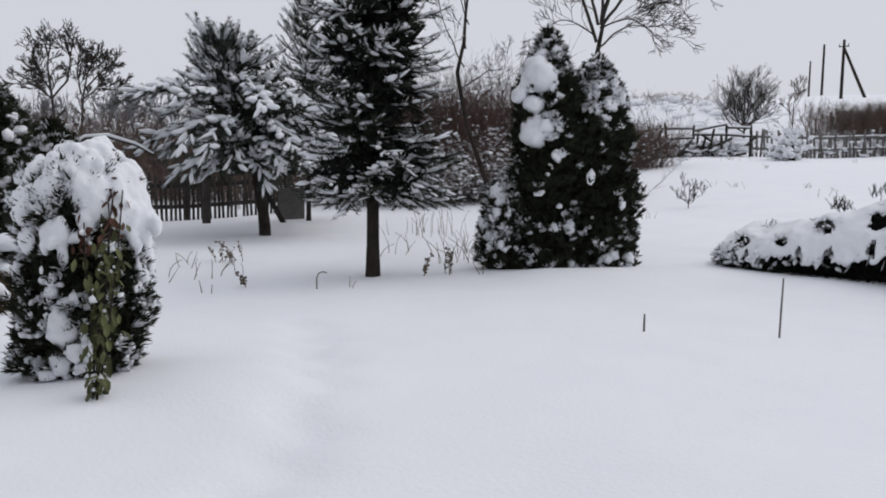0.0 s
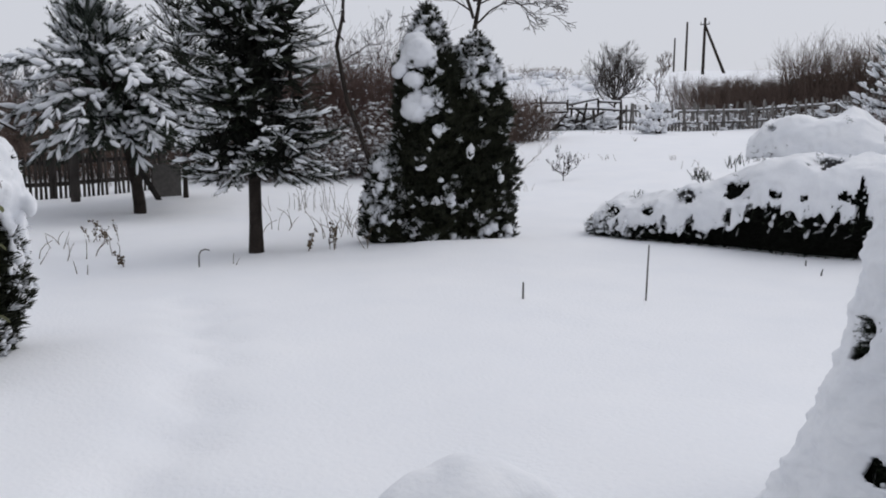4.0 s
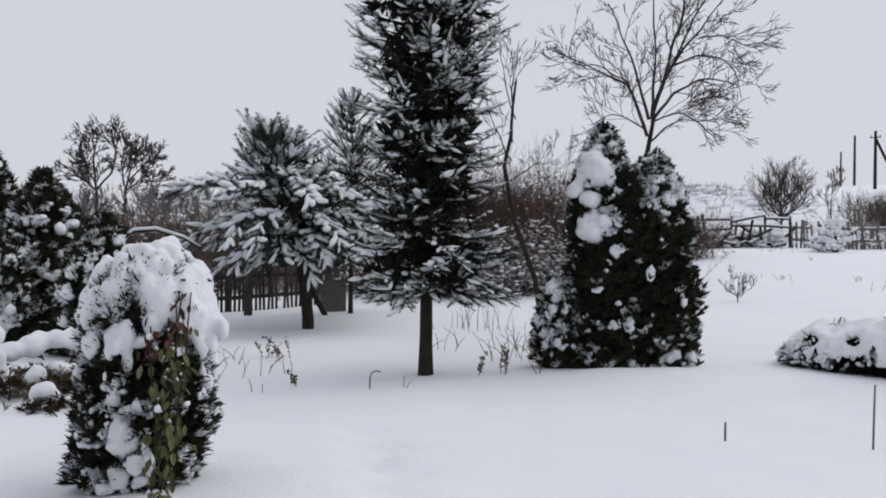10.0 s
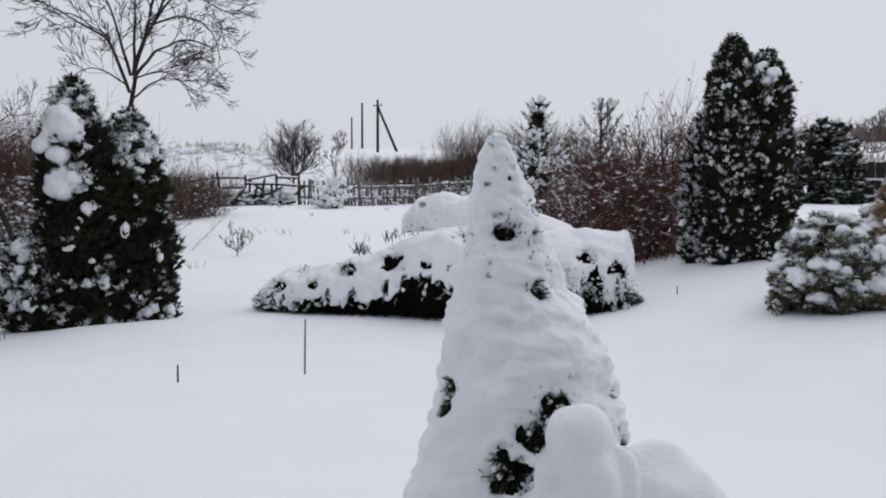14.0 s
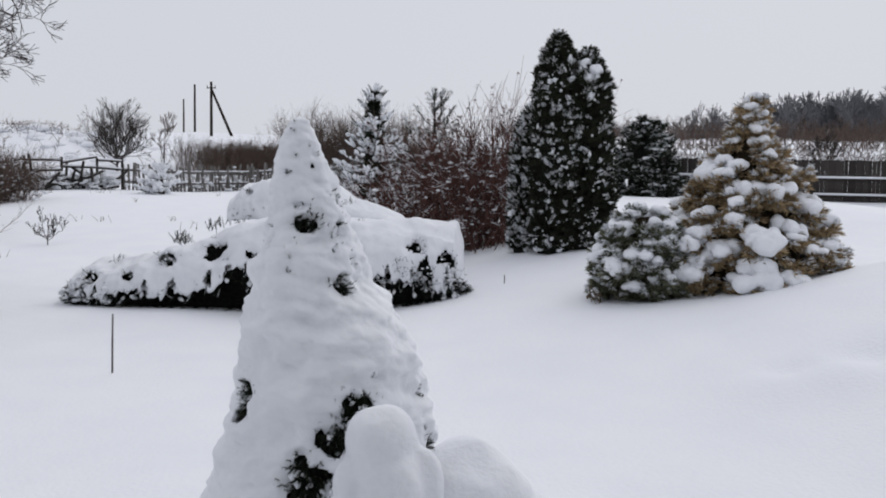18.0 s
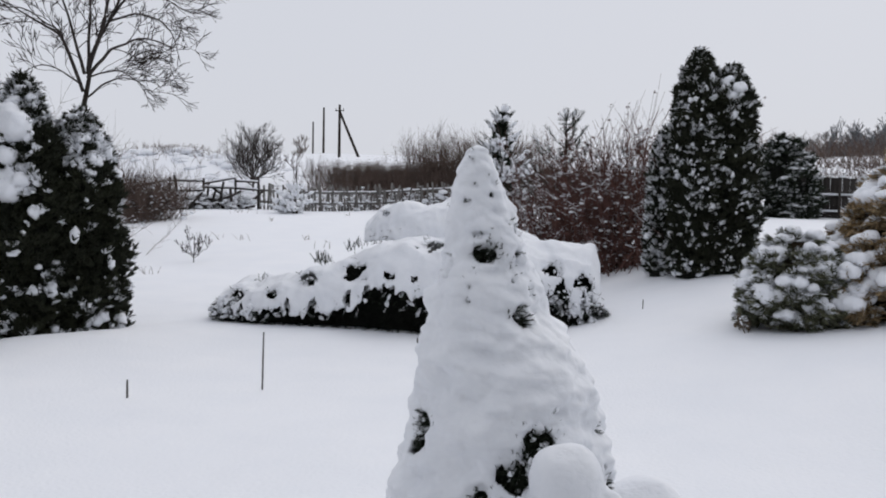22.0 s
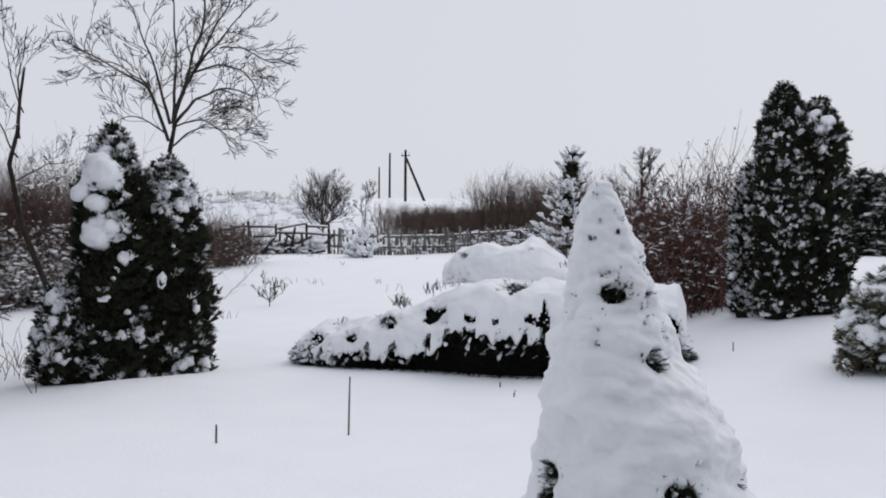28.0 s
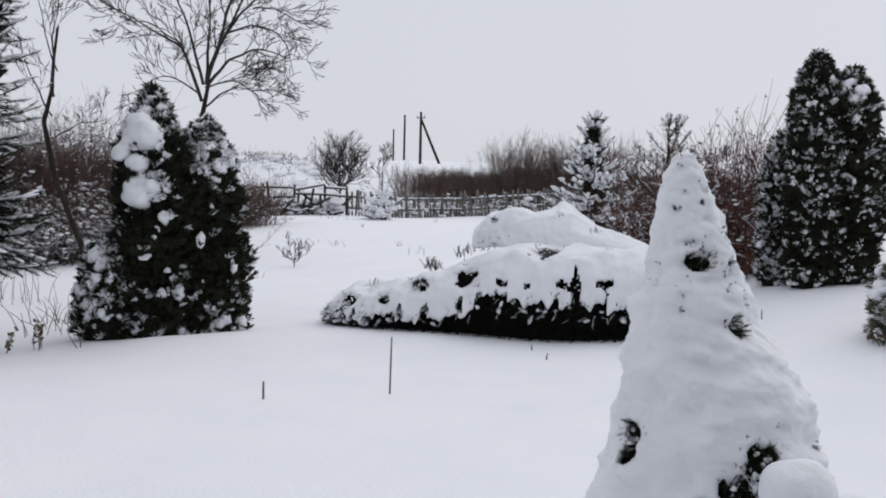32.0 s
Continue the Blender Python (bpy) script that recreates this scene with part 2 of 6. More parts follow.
def spray(n, length, width, fan, seed):
    """A flat fan of small blades along +x, as on thuja."""
    rng = np.random.default_rng(seed)
    v, f = [], []
    for i in range(n):
        a, e = rng.uniform(-fan, fan), rng.uniform(-0.45, 0.45)
        d = np.array([np.cos(a) * np.cos(e), np.sin(a) * np.cos(e), np.sin(e)])
        s = unit(np.cross(d, rng.normal(size=3))) * width * rng.uniform(0.6, 1.1)
        l = length * rng.uniform(0.55, 1.1)
        o = np.array([rng.uniform(-0.25, 0.25) * length, 0, 0])
        v += [o, o + d * l * 0.55 + s, o + d * l, o + d * l * 0.55 - s]
        f += [[4 * i, 4 * i + 1, 4 * i + 2], [4 * i, 4 * i + 2, 4 * i + 3]]
    return np.array(v), np.array(f)


def brush_twig(needles, length, reach, width, seed):
    """A needled twig along +x."""
    rng = np.random.default_rng(seed)
    u = np.sort(rng.uniform(0, 1, needles))
    a = rng.uniform(0, 6.28, needles)
    o = np.stack([u * length, 0 * u, 0 * u], -1)
    out = np.stack([0 * a + 0.9, np.cos(a), np.sin(a)], -1)
    d = unit(out) * reach * rng.uniform(0.7, 1.2, needles)[:, None]
    s = unit(np.cross(d, UP + rng.normal(size=(needles, 3)) * 0.3)) * width
    v = np.stack([o - s, o + s, o + d], 1).reshape(-1, 3)
    f = np.arange(3 * needles).reshape(-1, 3)
    stick = tubes([[0, 0, 0]], [[length, 0, 0]], [width * 1.6], [width * 0.8], 3)
    return join([(v, f), stick])


SPRAYS = [spray(12, 0.11, 0.009, 0.85, s) for s in range(4)]
TWIGS = [brush_twig(46, 1.0, 0.19, 0.011, s) for s in range(4)]
FAT_TWIGS = [brush_twig(54, 1.0, 0.17, 0.017, s + 20) for s in range(4)]
PINE_TWIGS = [brush_twig(130, 1.0, 0.165, 0.011, s + 33) for s in range(4)]
LONG_TWIGS = [brush_twig(90, 1.0, 0.28, 0.009, s + 9) for s in range(4)]


def scatter(protos, dirs, places, scale, rng):
    pick = rng.integers(0, len(protos), len(places))
    turn, scale = frames(dirs), np.broadcast_to(np.asarray(scale, float), (len(places),))
    return join([spread(p, turn[pick == n], places[pick == n], scale[pick == n]) for n, p in enumerate(protos) if (pick == n).any()])


# ---- ground ----
RISE = [(-400, 0), (0, 0), (8, 0), (11, 0.06), (16, 0.36), (25, 0.9), (36, 1.55), (42, 1.95), (60, 4.2), (80, 6.6), (110, 9.2), (135, 11.4), (200, 12.5), (900, 13)]
MOUNDS = [(6.7, 16.9, 0.75, 3.2), (6.0, 6.3, 1.12, 1.9), (-30.5, 52.4, 1.6, 5.0), (-24, 50, 0.9, 4.0), (-38, 58, 1.6, 6.0),
          (-5.6, 7.2, 0.06, 1.4), (0.3, 2.0, 0.10, 0.7), (-4.6, 1.0, 0.05, 0.6), (-5.35, 6.45, 0.07, 0.33), (-4.9, 6.9, 0.08, 0.35), (-4.75, 7.6, 0.06, 0.4), (-3.0, 8.25, 0.03, 0.5), (2.75, 4.9, 0.05, 0.22), (3.3, 4.9, 0.06, 0.25),
          (3.02, 5.1, -0.06, 0.13), (3.56, 5.1, -0.07, 0.16), (-5.1, 0.55, -0.04, 0.35), (-3.6, 1.6, 0.05, 0.5), (-2.75, -0.2, 0.08, 0.28), (-4.3, 0.5, 0.05, 0.4), (-4.1, 1.7, 0.06, 0.45)]
TRAIL = [(-1.4, 0.1), (-2.45, 0.74), (-3.27, 1.64), (-4.35, 2.51), (-5.4, 3.1)]


def smooth(t):
    t = np.clip(t, 0, 1)
    return t * t * (3 - 2 * t)


def heights(x, y):
    x, y = np.asarray(x, float), np.asarray(y, float)
    ys, zs = np.array(RISE).T
    z = sum(np.interp(y + o, ys, zs) for o in (-3, -1, 1, 3) ) / 4 * smooth((y - 5) / 6)
    z = z + 0.45 * smooth((x + 1.5) / 4) * smooth((y - 5) / 6) * (1 - np.clip((y - 14) / 14, 0, 1))
    z = z * (1 - 0.75 * smooth((-x - 25 - 0.35 * y) / 60))
    for mx, my, a, s in MOUNDS:
        z = z + a * np.exp(-((x - mx) ** 2 + (y - my) ** 2) / (2 * s * s))
    far = smooth((np.hypot(x, y) - 14) / 30)
    z = z + 0.035 * np.sin(0.9 * x + 0.4 * y + 1) * np.sin(0.7 * y - 0.3 * x) + 0.3 * far * np.sin(0.19 * x + 1) * np.sin(0.23 * y + 0.11 * x)
    return z


def height(x, y):
    return float(heights(x, y))


def axis(lo, hi, a, b, step, grow=1.13):
    inner = np.arange(a, b + 1e-6, step)
    out = [inner]
    for end, sign, stop in ((a, -1, lo), (b, 1, hi)):
        p, s, row = end, step, []
        while sign * (stop - p) > 0:
            s *= grow
            p += sign * s
            row.append(p)
        out = [np.array(row[::-1])] + out if sign < 0 else out + [np.array(row)]
    return np.concatenate(out)


def build_ground():
    xs, ys = axis(-1500, 1500, -11, 9, 0.11), axis(-600, 1800, -4, 13, 0.11)
    gx, gy = np.meshgrid(xs, ys, indexing="ij")
    z = heights(gx, gy)
    near = (gx > -13) & (gx < 11) & (gy > -6) & (gy < 16)
    pts = np.stack([gx[near], gy[near], 0 * gx[near]], -1)
    z[near] += 0.018 * noise_at(pts, 0.9, 3.1) + 0.007 * noise_at(pts, 3.3, 7.7)
    for (ax, ay), (bx, by) in zip(TRAIL[:-1], TRAIL[1:]):
        for k in range(5):
            side = 0.09 * (-1) ** k
            d = np.hypot(bx - ax, by - ay)
            fx, fy = ax + (bx - ax) * (k + 0.5) / 5 - side * (by - ay) / d, ay + (by - ay) * (k + 0.5) / 5 + side * (bx - ax) / d
            z -= 0.075 * np.exp(-((gx - fx) ** 2 + (gy - fy) ** 2) / (2 * 0.11**2))
    n, m = len(xs), len(ys)
    i, j = np.meshgrid(np.arange(n - 1), np.arange(m - 1), indexing="ij")
    a = (i * m + j).ravel()
    f = np.stack([a, a + m, a + m + 1, a + 1], -1)
    ob = part("ground", (np.stack([gx.ravel(), gy.ravel(), z.ravel()], -1), f), SNOW, None, "smooth untrodden snow over a garden and rising fields", True)
    tagged(ob, category="snow ground", kind="structure")


build_ground()


# unseen wall behind the camera, added to block sky light from the foreground
house = tagged(part("unseen_house_wall", moved(box(14, 0.4, 4.2, 0.02), np.array(pose(0, 0, 0, 0, 0, 20).to_3x3()), (1.0, -2.35, -0.2)), PLASTER, None, "unseen plain grey house wall that shades the near snow"), category="wall", kind="structure")


# ---- trees and shrubs ----
def profile(kind, u):
    """Radius of a crown over its height, u from 0 at the base to 1 at the tip."""
    if kind == "column":
        return np.minimum(1, 0.88 + 0.7 * u) * np.clip(1 - u**6, 0, 1) ** 0.9 * (1 - 0.15 * u)
    if kind == "spike":
        return np.interp(u, [0, 0.1, 0.6, 0.75, 0.85, 0.93, 1], [0.86, 1.0, 0.97, 0.84, 0.56, 0.33, 0.06])
    if kind == "bell":
        return np.interp(u, [0, 0.15, 0.45, 0.7, 0.85, 1], [0.9, 1.0, 0.92, 0.74, 0.52, 0.1])
    if kind == "pillar":
        return np.interp(u, [0, 0.1, 0.65, 0.8, 0.9, 0.95, 0.98, 1], [0.86, 1.0, 0.97, 0.86, 0.62, 0.38, 0.2, 0.05])
    if kind == "pointed":
        return np.interp(u, [0, 0.12, 0.4, 0.6, 0.75, 0.88, 0.96, 1], [0.9, 1.0, 0.9, 0.72, 0.54, 0.32, 0.14, 0.04])
    if kind == "shoulder":
        return np.interp(u, [0, 0.12, 0.5, 0.75, 0.86, 0.94, 1], [0.9, 1.0, 0.98, 0.93, 0.8, 0.52, 0.1])
    if kind == "spire":
        return np.interp(u, [0, 0.12, 0.22, 0.37, 0.5, 0.62, 0.7, 0.76, 0.82, 0.9, 0.96, 1], [0.9, 1.0, 0.95, 0.8, 0.66, 0.52, 0.4, 0.24, 0.2, 0.15, 0.08, 0.01])
    if kind == "cone":
        return np.clip(1 - u, 0, 1) ** 0.75 * np.minimum(1, 0.8 + 2 * u)
    if kind == "dome":
        return np.sqrt(np.clip(1 - u**2.2, 0, 1)) * np.minimum(1, 0.85 + u)
    return np.clip(1 - u, 0, 1) ** 0.6


def crown_points(rng, n, h, r, kind, lumpy, seed, low=0.0):
    u = rng.uniform(low, 1, 6 * n)
    keep = rng.uniform(0, 1, 6 * n) < profile(kind, u) + 0.04
    u = u[keep][:n]
    a = rng.uniform(0, 2 * np.pi, len(u))
    d = np.stack([np.cos(a), np.sin(a), 0 * a], -1)
    p = np.stack([d[:, 0], d[:, 1], u * h / r * 0.8], -1)
    rad = r * profile(kind, u) * (1 + lumpy * noise_at(p, 1.7, seed) + 0.5 * lumpy * noise_at(p, 4.1, seed + 3))
    return u, a, d, rad


def thuja(label, x, y, h, r, seed, n=2600, kind="column", leaf=None, core=None, snow=0.25, dab=0.045, big=(), size=1.0, lumpy=0.22,
          lean=(0, 0), name="thuja_tree", category="evergreen tree", group="garden evergreens", cover=None, upright=0.9, z=None, frost=0.4, cap=(), dabs=0.5, patchy=0.55):
    """An evergreen with a dense crown of flat sprays, lumps of snow on its tips and an inside coloured dark for shade.
    """
    rng = np.random.default_rng(seed)
    leaf, core = leaf or THUJA, core or SHADE_CORE
    t = thing(name, label, category, x, y, z, group)
    tilt = lambda p: p + np.stack([lean[0] * p[:, 2] / h, lean[1] * p[:, 2] / h, 0 * p[:, 2]], -1)  # noqa: E731
    part("trunk", pipe([(0, 0, -0.15), (0, 0, h * 0.4), (lean[0] * 0.8, lean[1] * 0.8, h * 0.85)], [0.05 * h / 3, 0.04 * h / 3, 0.008], 7), BARK, t)
    # inside: a solid shell whose near-black colour stands for the crown's shade
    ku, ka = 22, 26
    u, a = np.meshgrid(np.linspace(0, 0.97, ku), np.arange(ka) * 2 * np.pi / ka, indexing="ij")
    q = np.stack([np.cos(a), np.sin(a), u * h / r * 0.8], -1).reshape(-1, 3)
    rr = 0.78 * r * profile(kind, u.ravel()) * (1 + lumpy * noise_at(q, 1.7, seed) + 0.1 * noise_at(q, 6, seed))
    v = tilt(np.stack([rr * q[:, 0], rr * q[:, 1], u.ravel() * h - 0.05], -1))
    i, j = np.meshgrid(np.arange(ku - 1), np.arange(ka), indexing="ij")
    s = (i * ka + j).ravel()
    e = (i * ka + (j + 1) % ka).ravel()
    part("inner_foliage", (v, np.concatenate([np.stack([s, e, e + ka], -1), np.stack([s, e + ka, s + ka], -1)])), core, t, "inner twigs, dark colour standing for shade")
    # sprays
    u, a, d, rad = crown_points(rng, n, h, r, kind, lumpy, seed)
    k = len(u)
    depth = rng.uniform(0.72, 1.03, k)
    p = tilt(np.stack([d[:, 0] * rad * depth, d[:, 1] * rad * depth, u * h], -1))
    p[:, 2] = np.maximum(p[:, 2], 0.03)
    dirs = d * rng.uniform(0.5, 1.2, k)[:, None] + UP * (upright + 0.3 * rng.normal(size=k))[:, None] + 0.35 * rng.normal(size=(k, 3))
    part("foliage", scatter(SPRAYS, dirs, p, size * rng.uniform(0.75, 1.35, k), rng), leaf, t, kind="stuff")
    # snow on the tips: lightly coated sprays, dabs and separate lumps
    u, a, d, rad = crown_points(rng, int(n * snow), h, r, kind, lumpy, seed)
    q = np.stack([d[:, 0], d[:, 1], u * h / r * 0.8], -1)
    patch = patchy * (0.5 * noise_at(q, 1.5, seed + 40) + 0.8 * noise_at(q * np.array([1, 1, 0.7]), 4.5, seed + 45)) + rng.uniform(-0.5, 0.5, len(u)) + (cover(u) if cover else 0.0)
    m = patch > 0
    u, d, rad = u[m], d[m], rad[m]
    k = len(u)
    p = tilt(np.stack([d[:, 0] * rad, d[:, 1] * rad, u * h], -1))
    dirs = d * rng.uniform(0.6, 1.2, k)[:, None] + UP * (upright * 0.8 + 0.3 * rng.normal(size=k))[:, None] + 0.3 * rng.normal(size=(k, 3))
    f = rng.uniform(0, 1, k) < frost
    part("frosted_foliage", scatter(SPRAYS, dirs[f], p[f], size * rng.uniform(0.75, 1.25, f.sum()), rng), FROST, t, "sprays coated with snow", kind="stuff")
    m = rng.uniform(0, 1, k) < dabs
    w = 1.15 * dab * rng.lognormal(0, 0.5, m.sum())
    part("snow_dab", lumps(p[m] + UP * 0.02, np.stack([w, w, w * rng.uniform(0.8, 1.7, len(w))], -1), rng, DABS), SNOW_FLUFF, t, "dabs of fresh snow on the foliage", True, "stuff")
    if cap:
        c = [tilt((np.array([np.cos(ba), np.sin(ba), 0]) * r * profile(kind, np.array(bu)) * np.interp(bu, [0.65, 0.85, 1], [1.06, 0.99, 0.78]) + UP * bu * h)[None])[0] for ba, bu, _, _ in cap]
        w = np.array([(bw, bw, bh) for _, _, bw, bh in cap])
        merged(part("snow_cap", join([lumps(c, w, rng, BIGS), lumps(np.array(c) - UP * 0.06 + rng.normal(size=(len(c), 3)) * 0.04, w * 0.6, rng, BIGS)]), SNOW_FLUFF, t, "thick uneven cap of snow", True), 0.013, 4)
    for ba, bu, bw, bh in big:
        bd = np.array([np.cos(ba), np.sin(ba), 0])
        bq = np.array([[bd[0], bd[1], bu * h / r * 0.8]])
        c = tilt((bd * r * profile(kind, np.array(bu)) * (1 + lumpy * noise_at(bq, 1.7, seed) + 0.5 * lumpy * noise_at(bq, 4.1, seed + 3)) + UP * bu * h)[None])[0]
        g = 13 if bw > 0.11 else 7
        across = np.array([-bd[1], bd[0], 0])
        c3 = c - bd * bw * 0.3 + rng.normal(size=(g, 1)) * across * 0.62 * bw + rng.normal(size=(g, 3)) * np.array([0.2, 0.2, 0.3]) * bw
        c3[0] = c - bd * bw * 0.2
        c3[:, 2] -= 0.6 * bh * np.abs(rng.normal(size=g))
        w3 = bw * rng.uniform(0.3, 0.62, g)
        w3[0] = bw * (0.66 if bw < 0.18 else 0.88)
        merged(part("snow_lump", lumps(c3, np.stack([w3, w3, w3 * bh / bw * 0.85], -1), rng, BIGS if bw > 0.11 else LUMPS), SNOW_FLUFF, t, "thick lump of snow", True), bw * 0.08, 3)
    return t


def padded(label, x, y, h, r, seed, pads, kind, leaf, core=None, wide=(0.16, 0.3), snow=0.8, thick=0.42, lift=0.25, size=1.0, per=44, z=None, rim=0.5, inside=0.6,
           name="thuja_tree", category="evergreen tree", group="garden evergreens", over=0.0):
    """An evergreen whose boughs end in separate fans of foliage, most of them under a pillow of snow, with dark gaps between."""
    rng = np.random.default_rng(seed)
    t = thing(name, label, category, x, y, z, group)
    part("trunk", pipe([(0, 0, -0.15), (0, 0, h * 0.4), (0, 0, h * 0.9)], [0.05 * h / 3, 0.04 * h / 3, 0.008], 7), BARK, t)
    ku, ka = 20, 24
    u, a = np.meshgrid(np.linspace(0, 0.95, ku), np.arange(ka) * 2 * np.pi / ka, indexing="ij")
    q = np.stack([np.cos(a), np.sin(a), u * h / r * 0.8], -1).reshape(-1, 3)
    rr = inside * r * profile(kind, u.ravel()) * (1 + 0.3 * noise_at(q, 2.2, seed) + 0.15 * noise_at(q, 6, seed))
    i, j = np.meshgrid(np.arange(ku - 1), np.arange(ka), indexing="ij")
    e0, e1 = (i * ka + j).ravel(), (i * ka + (j + 1) % ka).ravel()
    # inner shell coloured dark, so the gaps between boughs hold painted shade
    part("inner_foliage", (np.stack([rr * q[:, 0], rr * q[:, 1], u.ravel() * h - 0.05], -1), np.concatenate([np.stack([e0, e1, e1 + ka], -1), np.stack([e0, e1 + ka, e0 + ka], -1)])), core or SHADE_CORE, t, "inner twigs, dark colour standing for shade")
    us = np.linspace(0.02, 0.97, 400)
    cum = np.cumsum(profile(kind, us) + 0.12)
    fol, fro = [], []
    for k in range(pads):
        u = float(np.interp((k + rng.uniform()) / pads, cum / cum[-1], us))
        a = 2.399963 * k + 0.5 * rng.normal()
        w = rng.uniform(*wide) * float(0.45 + 0.55 * profile(kind, np.array(u)))
        d = unit(np.array([np.cos(a), np.sin(a), lift + 0.2 * rng.normal() + 0.7 * max(0, u - 0.75)]))
        side = unit(np.cross(UP, d))
        up = np.cross(d, side)
        m = np.stack([d, side, up], -1)
        c = np.array([np.cos(a), np.sin(a), 0]) * max(0.0, r * float(profile(kind, np.array(u))) * rng.uniform(0.8, 1.05) - 0.5 * w) + UP * max(u * h, 0.35 * w)
        n = int(per * (0.6 + 0.8 * rng.uniform()) * (w / wide[1]) + 8)
        loc = rng.uniform(-1, 1, (n, 3)) * np.array([0.75, 0.85, 0.35]) + np.array([0.2, 0, -0.35])
        dirs = np.stack([0.9 + 0.5 * loc[:, 0], 0.9 * loc[:, 1], -0.1 + 0.4 * rng.normal(size=n)], -1) + 0.2 * rng.normal(size=(n, 3))
        p = c + (loc * w) @ m.T
        p[:, 2] = np.maximum(p[:, 2], 0.02)
        g = scatter(SPRAYS, dirs @ m.T, p, size * rng.uniform(0.7, 1.3, n), rng)
        fol.append(g)
        n2 = int(n * rim)
        if n2:
            pick = rng.integers(0, n, n2)
            fro.append(scatter(SPRAYS, dirs[pick] @ m.T + UP * 0.1, p[pick] + UP * 0.03 + d * 0.02, size * rng.uniform(0.6, 1.05, n2), rng))
        if rng.uniform() < snow:
            b = rng.integers(6, 10)
            loc = np.stack([rng.uniform(-0.3, 1.0, b), rng.uniform(-0.65, 0.65, b), np.full(b, 0.34)], -1)
            loc[:, 2] -= 0.5 * np.clip(loc[:, 0], 0, 1) ** 2 + 0.3 * loc[:, 1] ** 2
            loc[:, 2] += over / w
            ws = w * rng.uniform(0.34, 0.56, b) + 0.3 * over
            pillow = lumps(c + (loc * w) @ m.T, np.stack([ws, ws, ws * thick * rng.uniform(0.8, 1.4, b)], -1), rng, BIGS)
            merged(part("snow_lump", pillow, SNOW_FLUFF, t, "pillow of snow on a bough", True), max(0.011, w * 0.075))
    part("foliage", join(fol), leaf, t, kind="stuff")
    if fro:
        part("frosted_foliage", join(fro), FROST, t, "sprays coated with snow", kind="stuff")
    return t


def whorled(label, x, y, h, low, reach, seed, whorl=0.17, per=9, twig=0.16, protos=None, mat=None, snow=0.5, droop=0.35, name="spruce_tree", rise=0.0, bare=0.3,
            trunk=0.10, snow_size=0.022, lean=(0, 0), pitch=0.055, group="garden evergreens", shape=None, side=0.8, inner=0.0, clump=1.4, inner_mat=None, pads=0.0, rime=0.0, tip=(-0.25, 0.85)):
    """A spruce or pine: a trunk, whorls of limbs, needled twigs along the limbs and snow on the twigs."""
    rng = np.random.default_rng(seed)
    t = thing(name, label, "evergreen tree", x, y, None, group)
    zs = np.linspace(-0.15, h, 14)
    at = lambda z: np.array([lean[0] * z / h, lean[1] * z / h, z])  # noqa: E731
    part("trunk", pipe([at(z) for z in zs], [trunk * max(0.06, 1 - max(z, 0) / h) ** 0.8 * (1.25 if z < 0.1 else 1) for z in zs], 10), BARK, t, "dark brown bark")
    shape = shape or (lambda u: (1 - u) ** 0.7)
    limb_geo, tp, td, ts, pp, pd = [], [], [], [], [], []
    z = low
    while z < h - 0.12:
        u = (z - low) / (h - low)
        for i in range(per):
            a = rng.uniform(0, 6.28)
            L = reach * shape(u) * rng.uniform(0.72, 1.12)
            if L < 0.1:
                continue
            k = max(4, int(L / pitch))
            s = np.linspace(0, 1, k)
            r_ = L * s
            zz = z + L * (rise * (1 - 0.3 * u) + 0.5 * u * u) * s - droop * (1 - u) * rng.uniform(0.5, 1.4) * L * s**2 + 0.2 * L * s**4
            wob = a + 0.2 * rng.normal() * s
            pts = np.stack([np.cos(wob) * r_ + lean[0] * z / h, np.sin(wob) * r_ + lean[1] * z / h, zz], -1)
            rad = np.linspace(0.016, 0.004, k) * (0.6 + L * 0.6)
            limb_geo.append(tubes(pts[:-1], pts[1:], rad[:-1], rad[1:], 4))
            d = unit(np.gradient(pts, axis=0))
            sd = np.cross(d, UP)
            for j in range(int(k * 0.45), k):
                if rng.uniform() < pads:
                    pp.append(pts[j] + sd[j] * rng.normal() * 0.04 + UP * 0.03), pd.append(d[j] + sd[j] * rng.normal() * 0.5)
            for j in range(int(k * bare), k):
                for sgn in (-1, 1):
                    tp.append(pts[j])
                    td.append(d[j] * rng.uniform(0.5, 1.0) + sgn * sd[j] * side * rng.uniform(0.3, 1.2) + UP * rng.uniform(*tip))
                    ts.append(twig * rng.uniform(0.65, 1.25) * (0.6 + 0.4 * (1 - u)))
            tp.append(pts[-1])
            td.append(d[-1] + UP * 0.15)
            ts.append(twig * 1.2)
        z += whorl * rng.uniform(0.8, 1.2)
    for i in range(6):
        tp.append(at(h - 0.12))
        td.append(UP * 1.2 + 0.5 * rng.normal(size=3))
        ts.append(twig * 1.2)
    tp, td, ts = np.array(tp), np.array(td), np.array(ts)
    part("limb_frame", join(limb_geo), BARK, t, "thin dark limbs", kind="stuff")
    part("needles", scatter(protos or TWIGS, td, tp, ts, rng), mat or SPRUCE, t, kind="stuff")
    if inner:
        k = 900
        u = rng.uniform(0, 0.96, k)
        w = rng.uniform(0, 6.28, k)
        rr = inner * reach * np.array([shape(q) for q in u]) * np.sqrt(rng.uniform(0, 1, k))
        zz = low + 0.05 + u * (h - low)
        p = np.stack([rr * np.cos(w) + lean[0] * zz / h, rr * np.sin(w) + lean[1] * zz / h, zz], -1)
